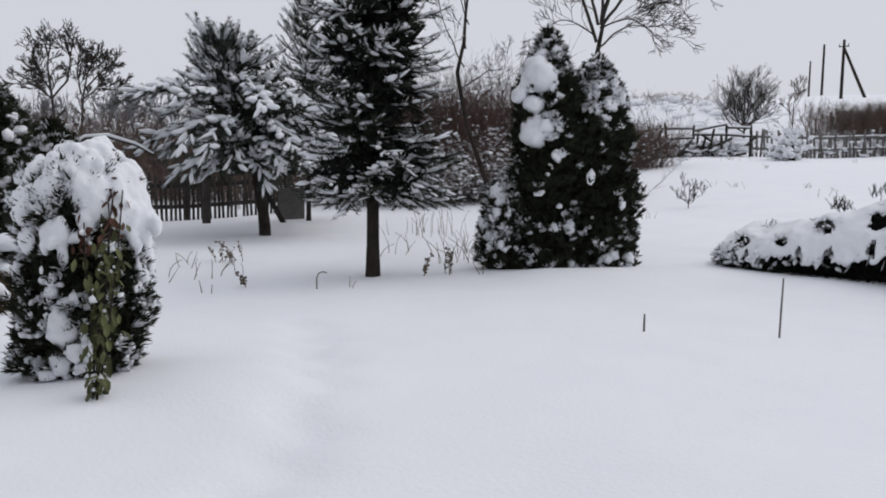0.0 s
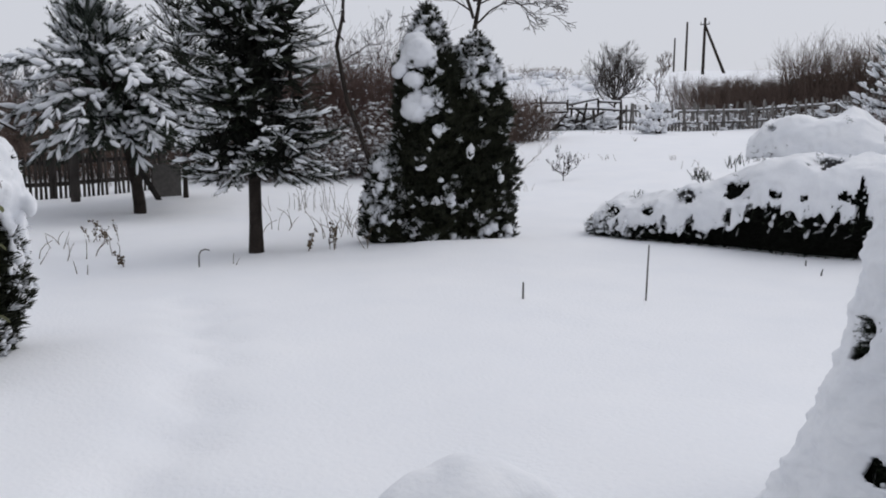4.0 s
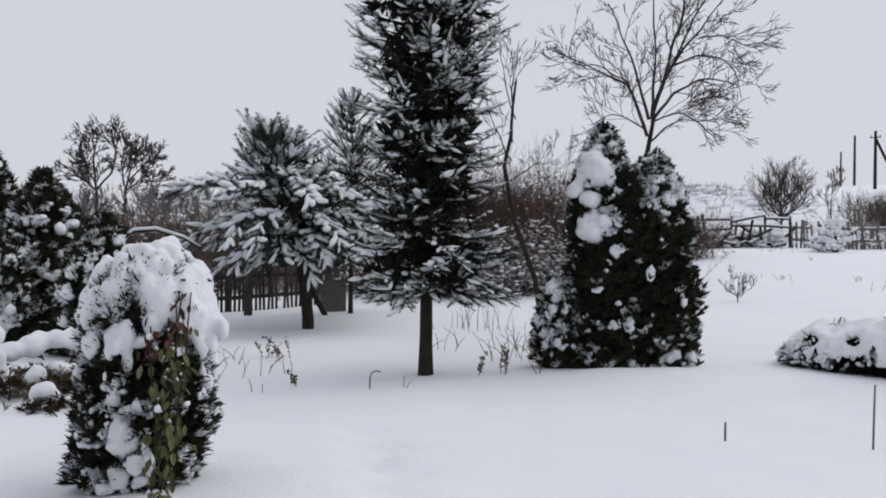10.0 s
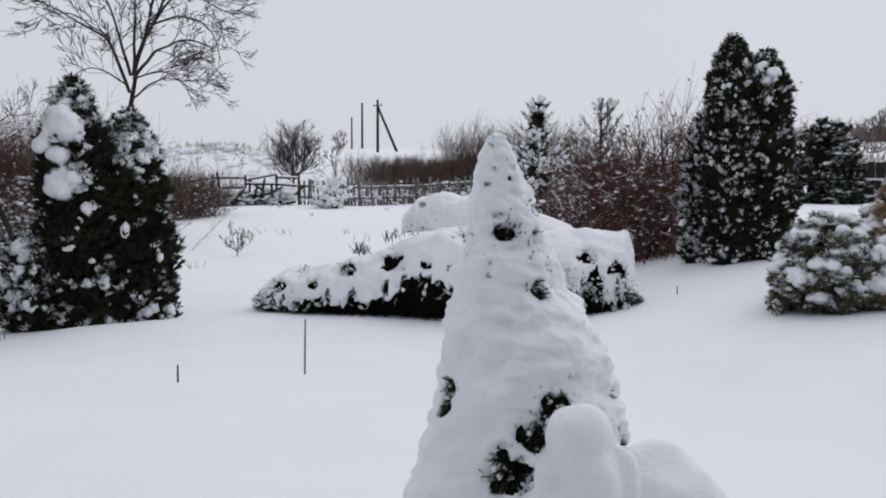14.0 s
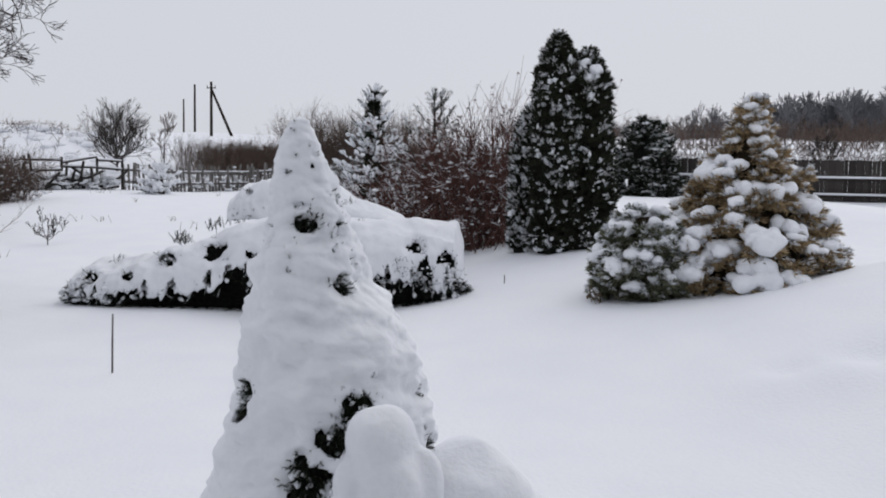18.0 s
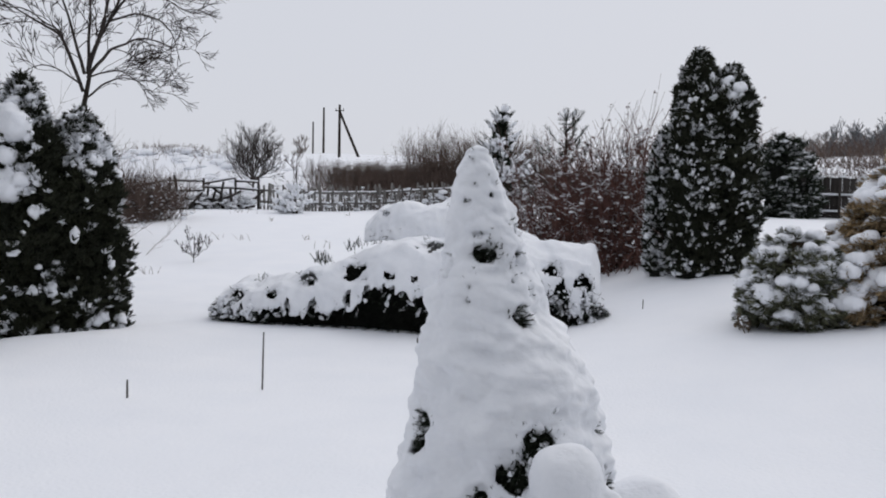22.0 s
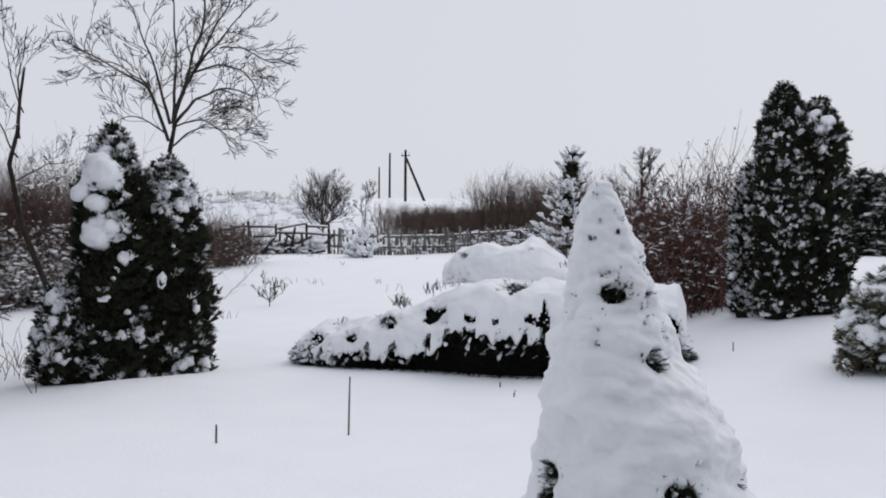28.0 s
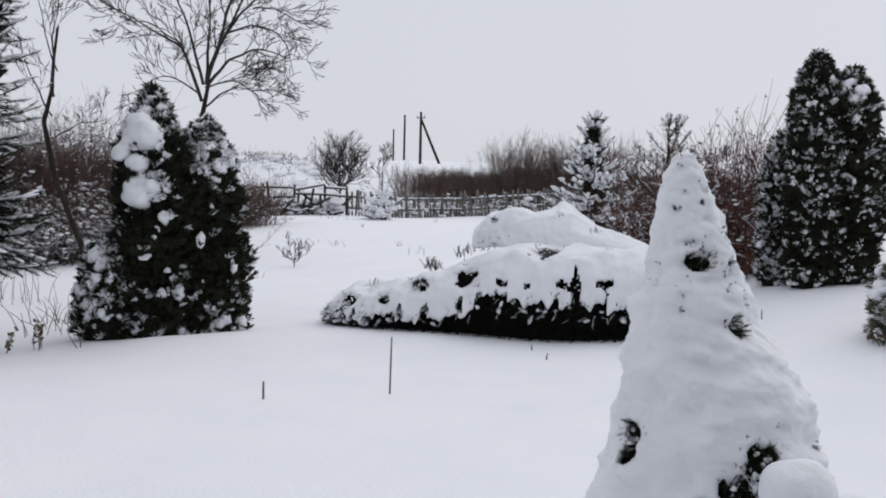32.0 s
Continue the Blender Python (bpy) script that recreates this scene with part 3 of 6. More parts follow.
        # the default near-black paints the crown's inner shade into these sprays
        part("inner_foliage", scatter(SPRAYS, rng.normal(size=(k, 3)) + UP * 0.2, p, rng.uniform(1.6, 3.0, k), rng), inner_mat or SHADE_CORE, t, "inner twigs, dark colour standing for shade", kind="stuff")
    if pp:
        pp, pd = np.array(pp), np.array(pd)
        m = 1.5 * noise_at(pp * np.array([0.8, 0.8, 2.4]), 1.7, seed + 6) + rng.normal(size=len(pp)) * 0.35 > -0.1
        pp, pd = pp[m], pd[m]
        pick, fr, w = rng.integers(0, 5, len(pp)), frames(pd), rng.lognormal(0, 0.35, len(pp))
        sc = np.stack([0.07 * w, 0.036 * w, 0.02 * w], -1)
        part("snow", join([spread(LUMPS[n], fr[pick == n], pp[pick == n], sc[pick == n]) for n in range(5)]), SNOW_FLUFF, t, "pads of snow on the boughs", True, "stuff")
    m = rng.uniform(0, 1, len(tp)) + clump * noise_at(tp * np.array([0.9, 0.9, 2.2]), 1.9, seed) < snow
    p, d, s = tp[m], unit(td[m]), ts[m]
    if rime:
        f = rng.uniform(0, 1, len(p)) < rime
        part("frosted_needles", scatter(protos or TWIGS, d[f] + UP * 0.12, p[f] + UP * 0.012, s[f] * 0.95, rng), FROST, t, "needles coated with snow", kind="stuff")
        p, d, s = p[~f], d[~f], s[~f]
    c = p + d * (s * 0.55)[:, None] + UP * snow_size * 0.6
    pick = rng.integers(0, 5, len(c))
    sc = np.stack([s * rng.uniform(0.35, 0.55, len(s)), snow_size * rng.uniform(0.7, 1.5, len(s)), snow_size * rng.uniform(0.6, 1.2, len(s))], -1)
    fr = frames(d)
    part("snow", join([spread(DABS[n], fr[pick == n], c[pick == n], sc[pick == n]) for n in range(5)]), SNOW_FLUFF, t, "snow lying along the twigs", True, "stuff")
    return t


def branching(rng, p, d, length, radius, depth, out, spread_=0.55, lift=0.12, shrink=0.74, kids=(2, 3), wobble=0.16):
    """Grows limbs: a bent run of segments, then finer limbs from along and from its end."""
    n = 4 if depth > 1 else 3
    for i in range(n):
        d = unit(d + wobble * rng.normal(size=3) + UP * lift * 0.3)
        q = p + d * length / n
        r2 = radius * (1 - 0.36 * (i + 1) / n)
        out.append((p, q, radius * (1 - 0.36 * i / n), r2, depth))
        if depth > 0 and i >= 1 and rng.uniform() < 0.75:
            side = unit(np.cross(d, rng.normal(size=3)))
            branching(rng, q, unit(d + side * spread_ * rng.uniform(0.9, 1.7) + UP * lift), length * shrink * rng.uniform(0.6, 0.95), r2 * 0.55, depth - 1, out, spread_, lift, shrink, kids, wobble)
        p = q
    if depth > 0:
        for _ in range(rng.integers(kids[0], kids[1] + 1)):
            side = unit(np.cross(d, rng.normal(size=3)))
            branching(rng, p, unit(d + side * spread_ * rng.uniform(0.6, 1.3) + UP * lift), length * shrink * rng.uniform(0.75, 1.1), r2 * 0.72, depth - 1, out, spread_, lift, shrink, kids, wobble)


def limbs_geo(out, sides=3):
    p0, p1 = np.array([o[0] for o in out]), np.array([o[1] for o in out])
    return tubes(p0, p1, np.array([o[2] for o in out]), np.array([o[3] for o in out]), sides)


def bare_tree(label, x, y, trunk, first, length, radius, depth, seed, snow=0.0, mat=None, name="bare_tree", group="bare trees", thin=0.0035, limbs=(), twig=0.5, each=7, **more):
    """A leafless tree: a bent trunk through given points, limbs grown from points on it (first) or led along lines (limbs)."""
    rng = np.random.default_rng(seed)
    t = thing(name, label, "bare tree", x, y, None, group)
    trunk = np.array(trunk, float)
    part("trunk", pipe(trunk, np.linspace(radius, radius * 0.36, len(trunk)), 8), BARK, t, "dark bare trunk", True)
    out = []
    for line, r0 in limbs:
        line = np.array(line, float)
        s = np.linspace(0, len(line) - 1, 4 * len(line))
        p = np.stack([np.interp(s, range(len(line)), line[:, c]) for c in range(3)], -1)
        p[1:-1] += rng.normal(size=(len(p) - 2, 3)) * 0.02
        p[1:-1] = (p[:-2] + 2 * p[1:-1] + p[2:]) / 4
        part("limb", pipe(p, np.linspace(r0, max(r0 * 0.25, thin), len(p)), 6), mat or TWIG, t, "", True)
        for q in rng.uniform(0.15, 1, each):
            k = min(int(q * (len(p) - 1)), len(p) - 2)
            d = unit(p[k + 1] - p[k])
            side = unit(np.cross(d, rng.normal(size=3)))
            branching(rng, p[k], unit(d + side * rng.uniform(0.5, 1.1) + UP * 0.15), twig * rng.uniform(0.6, 1.2), max(r0 * 0.35, thin), depth, out, **more)
    for at, d, scale in first:
        branching(rng, np.array(at, float), unit(np.array(d, float)), length * scale, radius * 0.5 * (0.5 + 0.5 * scale), depth, out, **more)
    out = [(a, b, max(r, thin), max(s, thin), k) for a, b, r, s, k in out]
    part("crown", limbs_geo(out, 3), mat or TWIG, t, "bare branching twigs", kind="stuff")
    if snow:
        some = [o for o in out if abs(o[1][2] - o[0][2]) < 0.8 * np.linalg.norm(o[1] - o[0]) and rng.uniform() < snow]
        if some:
            p0, p1, r = (np.array([o[i] for o in some]) for i in (0, 1, 2))
            w = r * 0.9 + 0.004
            part("snow", tubes(p0 + UP * r[:, None], p1 + UP * r[:, None], w, w, 4), SNOW_FLUFF, t, "thin snow on the limbs", True, "stuff")
    return t


def thicket(name, label, line, n, tall, deep, seed, mat, radius=0.01, snow=0.0, twigs=5, category="shrubs", kind="", snow_w=0.03, ragged=0.25, spread_=0.3, group="", leaf=0, streaks=0.0):
    """Many thin upright stems with side twigs along a line of the plan."""
    rng = np.random.default_rng(seed)
    line = np.array(line, float)
    cx, cy = line.mean(0)
    t = thing(name, label, category, cx, cy, None, group, kind)
    base = height(cx, cy)
    seg = np.r_[0, np.cumsum(np.hypot(*np.diff(line, axis=0).T))]
    s = rng.uniform(0, seg[-1], n)
    x, y = np.interp(s, seg, line[:, 0]), np.interp(s, seg, line[:, 1])
    x, y = x + rng.normal(size=n) * deep * 0.5, y + rng.normal(size=n) * deep * 0.5
    z = heights(x, y) - base - 0.05
    hgt = tall * np.clip(1 + ragged * rng.normal(size=n) + ragged * noise_at(np.stack([x, y, 0 * x], -1), 1.1 / max(tall, 1), seed), 0.25, 1.7)
    p = np.stack([x - cx, y - cy, z], -1)
    d = unit(np.stack([rng.normal(size=n) * spread_, rng.normal(size=n) * spread_, np.ones(n)], -1))
    p0s, p1s, r0s, r1s = [], [], [], []
    for k in range(4):
        q = p + d * (hgt / 4)[:, None]
        p0s.append(p), p1s.append(q)
        r0s.append(radius * (1 - 0.2 * k) * np.ones(n)), r1s.append(radius * (0.8 - 0.2 * k) * np.ones(n) + 0.001)
        for _ in range(twigs if k else 1):
            e = unit(d + rng.normal(size=(n, 3)) * 0.55 + UP * 0.25)
            f = rng.uniform(0, 1, n)[:, None]
            o = p + (q - p) * f
            l = hgt * rng.uniform(0.1, 0.28, n)
            p0s.append(o), p1s.append(o + e * l[:, None])
            r0s.append(radius * 0.45 * np.ones(n)), r1s.append(radius * 0.2 * np.ones(n))
        p, d = q, unit(d + rng.normal(size=(n, 3)) * 0.16)
    p0, p1, r0, r1 = (np.concatenate(a) for a in (p0s, p1s, r0s, r1s))
    part("stem_mass", tubes(p0, p1, r0, r1, 3), mat, t, kind="stuff")
    if streaks:
        m = (np.abs(unit(p1 - p0)[:, 2]) < 0.75) & (rng.uniform(0, 1, len(p0)) < streaks)
        q0, q1 = p0[m] + (p1 - p0)[m] * 0.15 + UP * radius, p0[m] + (p1 - p0)[m] * 0.6 + UP * radius
        part("snow", tubes(q0, q1, np.full(len(q0), radius * 0.85), np.full(len(q0), radius * 0.4), 4), SNOW_FLUFF, t, "streaks of snow along the twigs", True, "stuff")
    if leaf:
        k = rng.integers(0, len(p1), leaf)
        part("dry_leaves", scatter(SPRAYS, rng.normal(size=(leaf, 3)), p1[k], rng.uniform(0.35, 0.8, leaf), rng), mat, t, "small dry leaves", kind="stuff")
    if snow:
        m = rng.uniform(0, 1, len(p0)) < snow
        c = (p0[m] + p1[m]) / 2
        w = snow_w * rng.lognormal(0, 0.4, m.sum())
        part("snow", lumps(c, np.stack([w * 1.5, w * 1.5, w * 0.7], -1), rng, DABS), FROST, t, "snow caught in the twigs", True, "stuff")
    return t


# main spruce on its clear trunk
def spruce_shape(u):
    return np.interp(u, [0, 0.05, 0.12, 0.3, 0.45, 0.6, 0.8, 1], [0.82, 0.92, 0.66, 0.66, 0.76, 0.84, 0.5, 0.06])


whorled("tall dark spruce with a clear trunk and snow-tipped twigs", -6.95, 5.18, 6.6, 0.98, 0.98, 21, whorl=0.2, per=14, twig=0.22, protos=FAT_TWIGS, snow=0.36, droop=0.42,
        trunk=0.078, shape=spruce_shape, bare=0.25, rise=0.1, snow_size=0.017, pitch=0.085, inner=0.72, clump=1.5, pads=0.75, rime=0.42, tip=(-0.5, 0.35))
# big snow-laden pine, a thin spruce behind it
def snowy_pine():
    """An open pine: tiers of boughs that carry thick needled fingers, each under a roll of snow."""
    rng = np.random.default_rng(5)
    t = thing("pine_tree", "broad young pine with thick snow along its drooping boughs", "evergreen tree", -12.33, 7.13, None, "garden evergreens")
    lean = lambda z: np.array([-0.36, -0.62, 0]) * smooth(z / 3.6)  # noqa: E731
    zs = np.linspace(-0.15, 3.4, 12)
    part("trunk", pipe([lean(z) + UP * z for z in zs], [0.11 * max(0.1, 1 - max(z, 0) / 4) for z in zs], 10), BARK, t, "dark brown bark")
    tiers = [(1.2, 1.2, 12, 0.0, -0.08), (1.42, 1.6, 11, -0.15, -0.12), (1.62, 2.0, 11, -0.1, -0.12), (1.98, 1.95, 10, 0.18, 0.0), (2.35, 0.85, 9, 0.3, 0.3), (2.65, 0.62, 8, 0.3, 0.6), (2.92, 0.46, 7, 0.25, 0.9), (3.15, 0.3, 6, 0.2, 1.1)]
    fp, fd, fs, fz = [], [], [], []
    for z0, length, n, end, up in tiers:
        for k in range(n):
            a = 6.283 * (k + rng.uniform(0.1, 0.9)) / n
            reach = length * rng.uniform(0.78, 1.08)
            m = max(7, int(reach / 0.075))
            q = np.linspace(0, 1, m)
            w = a + 0.15 * rng.normal() * q
            pts = lean(z0) + np.stack([np.cos(w) * reach * q, np.sin(w) * reach * q, z0 + 0.22 * reach * np.sin(3.1 * q) + (end + 0.12 * rng.normal()) * q**1.6], -1)
            part("bough", pipe(pts, np.linspace(0.03, 0.008, m) * (0.5 + 0.4 * reach), 5), BARK, t)
            d = unit(np.gradient(pts, axis=0))
            side = np.cross(d, UP)
            for j in range(max(1, int(m * 0.2)), m):
                for sgn in (-1, 1):
                    if rng.uniform() < 0.95:
                        fp.append(pts[j] + 0.02 * rng.normal(size=3))
                        fd.append(d[j] * 0.9 + sgn * side[j] * rng.uniform(0.3, 1.0) + UP * (up + 0.3 * rng.normal()))
                        fs.append(rng.uniform(0.26, 0.42) * (1.0 if z0 < 2.2 else 1.15))
                        fz.append(z0)
            fp.append(pts[-1]), fd.append(d[-1] + UP * up), fs.append(rng.uniform(0.28, 0.36)), fz.append(z0)
    for k in range(16):
        z0 = rng.uniform(3.2, 3.5)
        fp.append(lean(z0) + UP * z0), fd.append(UP * 1.3 + 0.55 * rng.normal(size=3) * np.array([1, 1, 0])), fs.append(rng.uniform(0.3, 0.42)), fz.append(3.5)
    fp, fd, fs, fz = np.array(fp), unit(np.array(fd)), np.array(fs), np.array(fz)
    part("needles", scatter(PINE_TWIGS, fd, fp, fs, rng), PINE, t, "grey-green needled fingers", kind="stuff")
    # inner sprays take the darker spruce colour to paint shade within the pine
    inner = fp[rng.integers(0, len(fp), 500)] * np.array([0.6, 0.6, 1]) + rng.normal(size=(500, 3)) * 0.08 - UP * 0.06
    part("inner_foliage", scatter(SPRAYS, rng.normal(size=(500, 3)), inner, rng.uniform(1.4, 2.4, 500), rng), SPRUCE, t, "inner needles in darker spruce green for shade", kind="stuff")
    # rolls of snow along the fingers, thinner and broken on the upright ones
    flat = 1 - np.abs(fd[:, 2])
    m = rng.uniform(0, 1, len(fp)) < np.where(fz < 2.2, 0.7, 0.4 + 0.45 * flat)
    part("frosted_needles", scatter(PINE_TWIGS, fd[::14] + UP * 0.1, fp[::14] + UP * 0.012, fs[::14] * 0.95, rng), FROST, t, "needles coated with snow", kind="stuff")
    p, d, l, fl = fp[m], fd[m], fs[m], flat[m]
    u0 = rng.uniform(0.35, 0.62, len(p))
    c = p + d * (l * u0)[:, None] + UP * (0.03 * (0.4 + fl))[:, None]
    w = (0.024 + 0.024 * fl) * rng.uniform(0.6, 1.3, len(p))
    pick, fr = rng.integers(0, 5, len(p)), frames(d)
    sc = np.stack([l * rng.uniform(0.3, 0.5, len(p)), w * 1.15, w], -1)
    part("snow", join([spread(LUMPS[n], fr[pick == n], c[pick == n], sc[pick == n]) for n in range(5)]), SNOW_FLUFF, t, "thick rolls of snow on the fingers", True, "stuff")


snowy_pine()
whorled("slender spruce standing behind the pine", -13.75, 9.1, 4.5, 1.0, 1.2, 8, whorl=0.17, per=12, twig=0.25, protos=FAT_TWIGS, snow=0.25, droop=0.15, rise=0.22, trunk=0.05, snow_size=0.018, pitch=0.1, bare=0.15, rime=0.3, shape=lambda u: 0.04 + 0.96 * (1 - u) ** 0.85)
def heaps(seed, n, lo, hi, w0, w1, a0=-1.3, a1=1.0):
    """Places and sizes for lumps of snow on the side of a crown."""
    g = random.Random(seed)
    return [(g.uniform(a0, a1), lo + (hi - lo) * (k + g.random()) / n, w, w * g.uniform(0.7, 0.95)) for k in range(n) for w in [g.uniform(w0, w1)]]


# double thuja with a low one at its side
thuja("tall snow-capped dark thuja", -5.78, 7.11, 2.88, 0.45, 31, 5200, kind="spike", size=0.85, big=[(-1.25, 0.81, 0.24, 0.24), (-1.4, 0.65, 0.24, 0.22), (-1.05, 0.91, 0.13, 0.1), (-0.8, 0.78, 0.08, 0.1), (-0.7, 0.5, 0.07, 0.11), (-0.6, 0.62, 0.07, 0.07), (-1.2, 0.955, 0.08, 0.07)] + heaps(23, 9, 0.25, 0.75, 0.05, 0.08, -2.2, 0.0),
      cover=lambda u: 0.5 * np.abs(u - 0.4) - 0.68 + 0.42 * (u > 0.8), snow=1.8, dab=0.02, lumpy=0.34, frost=0.35, dabs=0.4, patchy=1.0, lean=(-0.09, -0.07))
thuja("dark thuja with a broad snowy top", -5.47, 7.5, 2.56, 0.49, 32, 5200, size=0.85, big=[(-1.1, 0.86, 0.13, 0.1), (-0.6, 0.88, 0.12, 0.11), (-1.9, 0.88, 0.11, 0.1), (-1.6, 0.7, 0.08, 0.07), (-0.9, 0.74, 0.08, 0.1), (-0.3, 0.8, 0.1, 0.1)] + heaps(21, 30, 0.66, 0.98, 0.05, 0.1, -2.3, 0.3) + heaps(22, 6, 0.3, 0.7, 0.04, 0.06, -2.0, 0.2),
      cover=lambda u: 0.5 * np.abs(u - 0.45) - 0.68 + 0.45 * (u > 0.76), snow=1.8, dab=0.02, lumpy=0.34, frost=0.35, dabs=0.4, patchy=1.0)
thuja("low rounded thuja beside the tall ones", -6.21, 6.69, 1.12, 0.31, 33, 1500, kind="dome", size=0.85, cover=lambda u: 0.6 * u - 0.5, snow=1.6, dab=0.02, frost=0.35, patchy=0.9)
# tall thuja by the red shrubs
thuja("tall narrow thuja speckled with snow", 1.72, 12.1, 3.37, 0.375, 41, 5200, kind="pillar", size=0.85, snow=1.6, dab=0.0135, cover=lambda u: -0.34 + 0.1 * u + 0.2 * (u > 0.85), lumpy=0.2, frost=0.2, patchy=0.75)
thuja("narrow thuja with a lump of snow near its top", 2.18, 12.15, 3.08, 0.4, 42, 4600, kind="pillar", size=0.85, snow=1.5, dab=0.0115, big=[(-1.7, 0.9, 0.17, 0.17), (-1.3, 0.95, 0.1, 0.08)], cover=lambda u: -0.38 + 0.12 * u + 0.3 * (u > 0.88), lumpy=0.22, frost=0.2, patchy=0.75)
thuja("slim low thuja at the side of the tall one", 1.28, 12.6, 2.3, 0.26, 43, 1600, snow=1.6, dab=0.017, lumpy=0.15)
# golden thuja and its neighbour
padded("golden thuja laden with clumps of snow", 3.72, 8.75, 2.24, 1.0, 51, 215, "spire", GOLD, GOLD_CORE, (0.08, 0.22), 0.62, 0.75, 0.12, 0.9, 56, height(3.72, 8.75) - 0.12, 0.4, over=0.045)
padded("low grey-green shrub with clumps of snow", 2.5, 8.5, 0.98, 0.54, 52, 110, "dome", SAGE, GOLD_CORE, (0.07, 0.17), 0.7, 0.75, 0.3, 0.85, 44, None, 0.5, name="juniper_shrub", category="shrub", over=0.04)
# cluster at the left fence
thuja("tall thuja thick with lumps of snow", -13.5, 2.0, 3.15, 0.95, 61, 5200, kind="pointed", leaf=THUJA_OLIVE, size=1.15, lumpy=0.42, snow=1.5, dab=0.03, frost=0.2, dabs=0.3, patchy=1.2, cover=lambda u: 0.2 * u - 0.55,
      big=heaps(61, 32, 0.12, 0.9, 0.08, 0.17, -1.7, 1.3) + heaps(66, 20, 0.3, 0.98, 0.04, 0.08, -1.7, 1.3))
thuja("thuja with rounded lumps of snow", -12.6, 2.75, 2.5, 0.72, 62, 4200, kind="pointed", leaf=THUJA_OLIVE, size=1.1, lumpy=0.42, snow=1.5, dab=0.028, frost=0.2, dabs=0.3, patchy=1.2, cover=lambda u: 0.2 * u - 0.52,
      big=heaps(62, 26, 0.15, 0.92, 0.07, 0.16, -1.7, 1.2) + heaps(67, 12, 0.3, 0.98, 0.04, 0.07, -1.7, 1.2))
thuja("bushy thuja half covered in snow", -10.7, 2.9, 1.78, 0.5, 63, 3000, kind="bell", leaf=THUJA_OLIVE, size=1.0, lumpy=0.4, snow=1.6, dab=0.024, frost=0.2, dabs=0.3, patchy=1.2, cover=lambda u: 0.3 * u - 0.48,
      big=heaps(63, 22, 0.2, 0.98, 0.05, 0.13, -1.8, 1.0))
thuja("small thuja wedged between its taller neighbours", -12.0, 1.9, 1.6, 0.5, 65, 2600, kind="bell", leaf=THUJA_OLIVE, size=1.0, lumpy=0.4, snow=1.6, dab=0.024, frost=0.2, dabs=0.3, patchy=1.2, cover=lambda u: 0.3 * u - 0.48,
      big=heaps(65, 20, 0.2, 0.98, 0.06, 0.14, -1.7, 1.2))
thuja("low evergreen by the fence", -14.7, 0.95, 0.8, 0.45, 64, 900, kind="dome", leaf=THUJA_OLIVE, snow=0.8, dab=0.05)

# near conifer with a leafy shrub grown into it
def drapes():
    """Snow run down over the top of the dwarf conifer, further down one flank than over the other."""
    g = random.Random(5)
    out = []
    for _ in range(215):
        a = g.uniform(-2.6, 1.9)
        low = np.interp(a, [-2.6, -1.97, -1.4, -0.8, -0.3, 0.2, 0.7, 1.2, 1.9], [0.6, 0.55, 0.6, 0.72, 0.8, 0.7, 0.5, 0.3, 0.45]) + g.choice((-0.1, 0.0, 0.05, 0.1))
        u = low + (0.97 - low) * g.random() ** 0.8
        w = g.uniform(0.034, 0.08) * (0.75 if u < 0.7 else 1.0)
        out.append((a, u, w, w * g.uniform(1.1, 2.1)))
    return out + [(0.9, 0.97, 0.09, 0.13), (1.2, 0.93, 0.08, 0.1), (-1.8, 0.86, 0.09, 0.1), (-1.2, 0.9, 0.09, 0.09), (0.2, 0.97, 0.08, 0.12), (-2.0, 0.95, 0.07, 0.12)]


thuja("dwarf conifer under a thick cap of snow", -4.82, 0.98, 1.4, 0.355, 71, 4600, kind="shoulder", snow=0.9, dab=0.018, size=0.75, cover=lambda u: np.where(u < 0.4, -0.14, 1.2 * u - 0.7), lumpy=0.2, lean=(0.02, 0.08), frost=0.22, dabs=0.3, patchy=1.0,
      name="dwarf_conifer", cap=drapes(), big=heaps(6, 9, 0.06, 0.5, 0.035, 0.07, -2.2, 0.0) + heaps(16, 14, 0.05, 0.5, 0.04, 0.075, 0.75, 1.8))


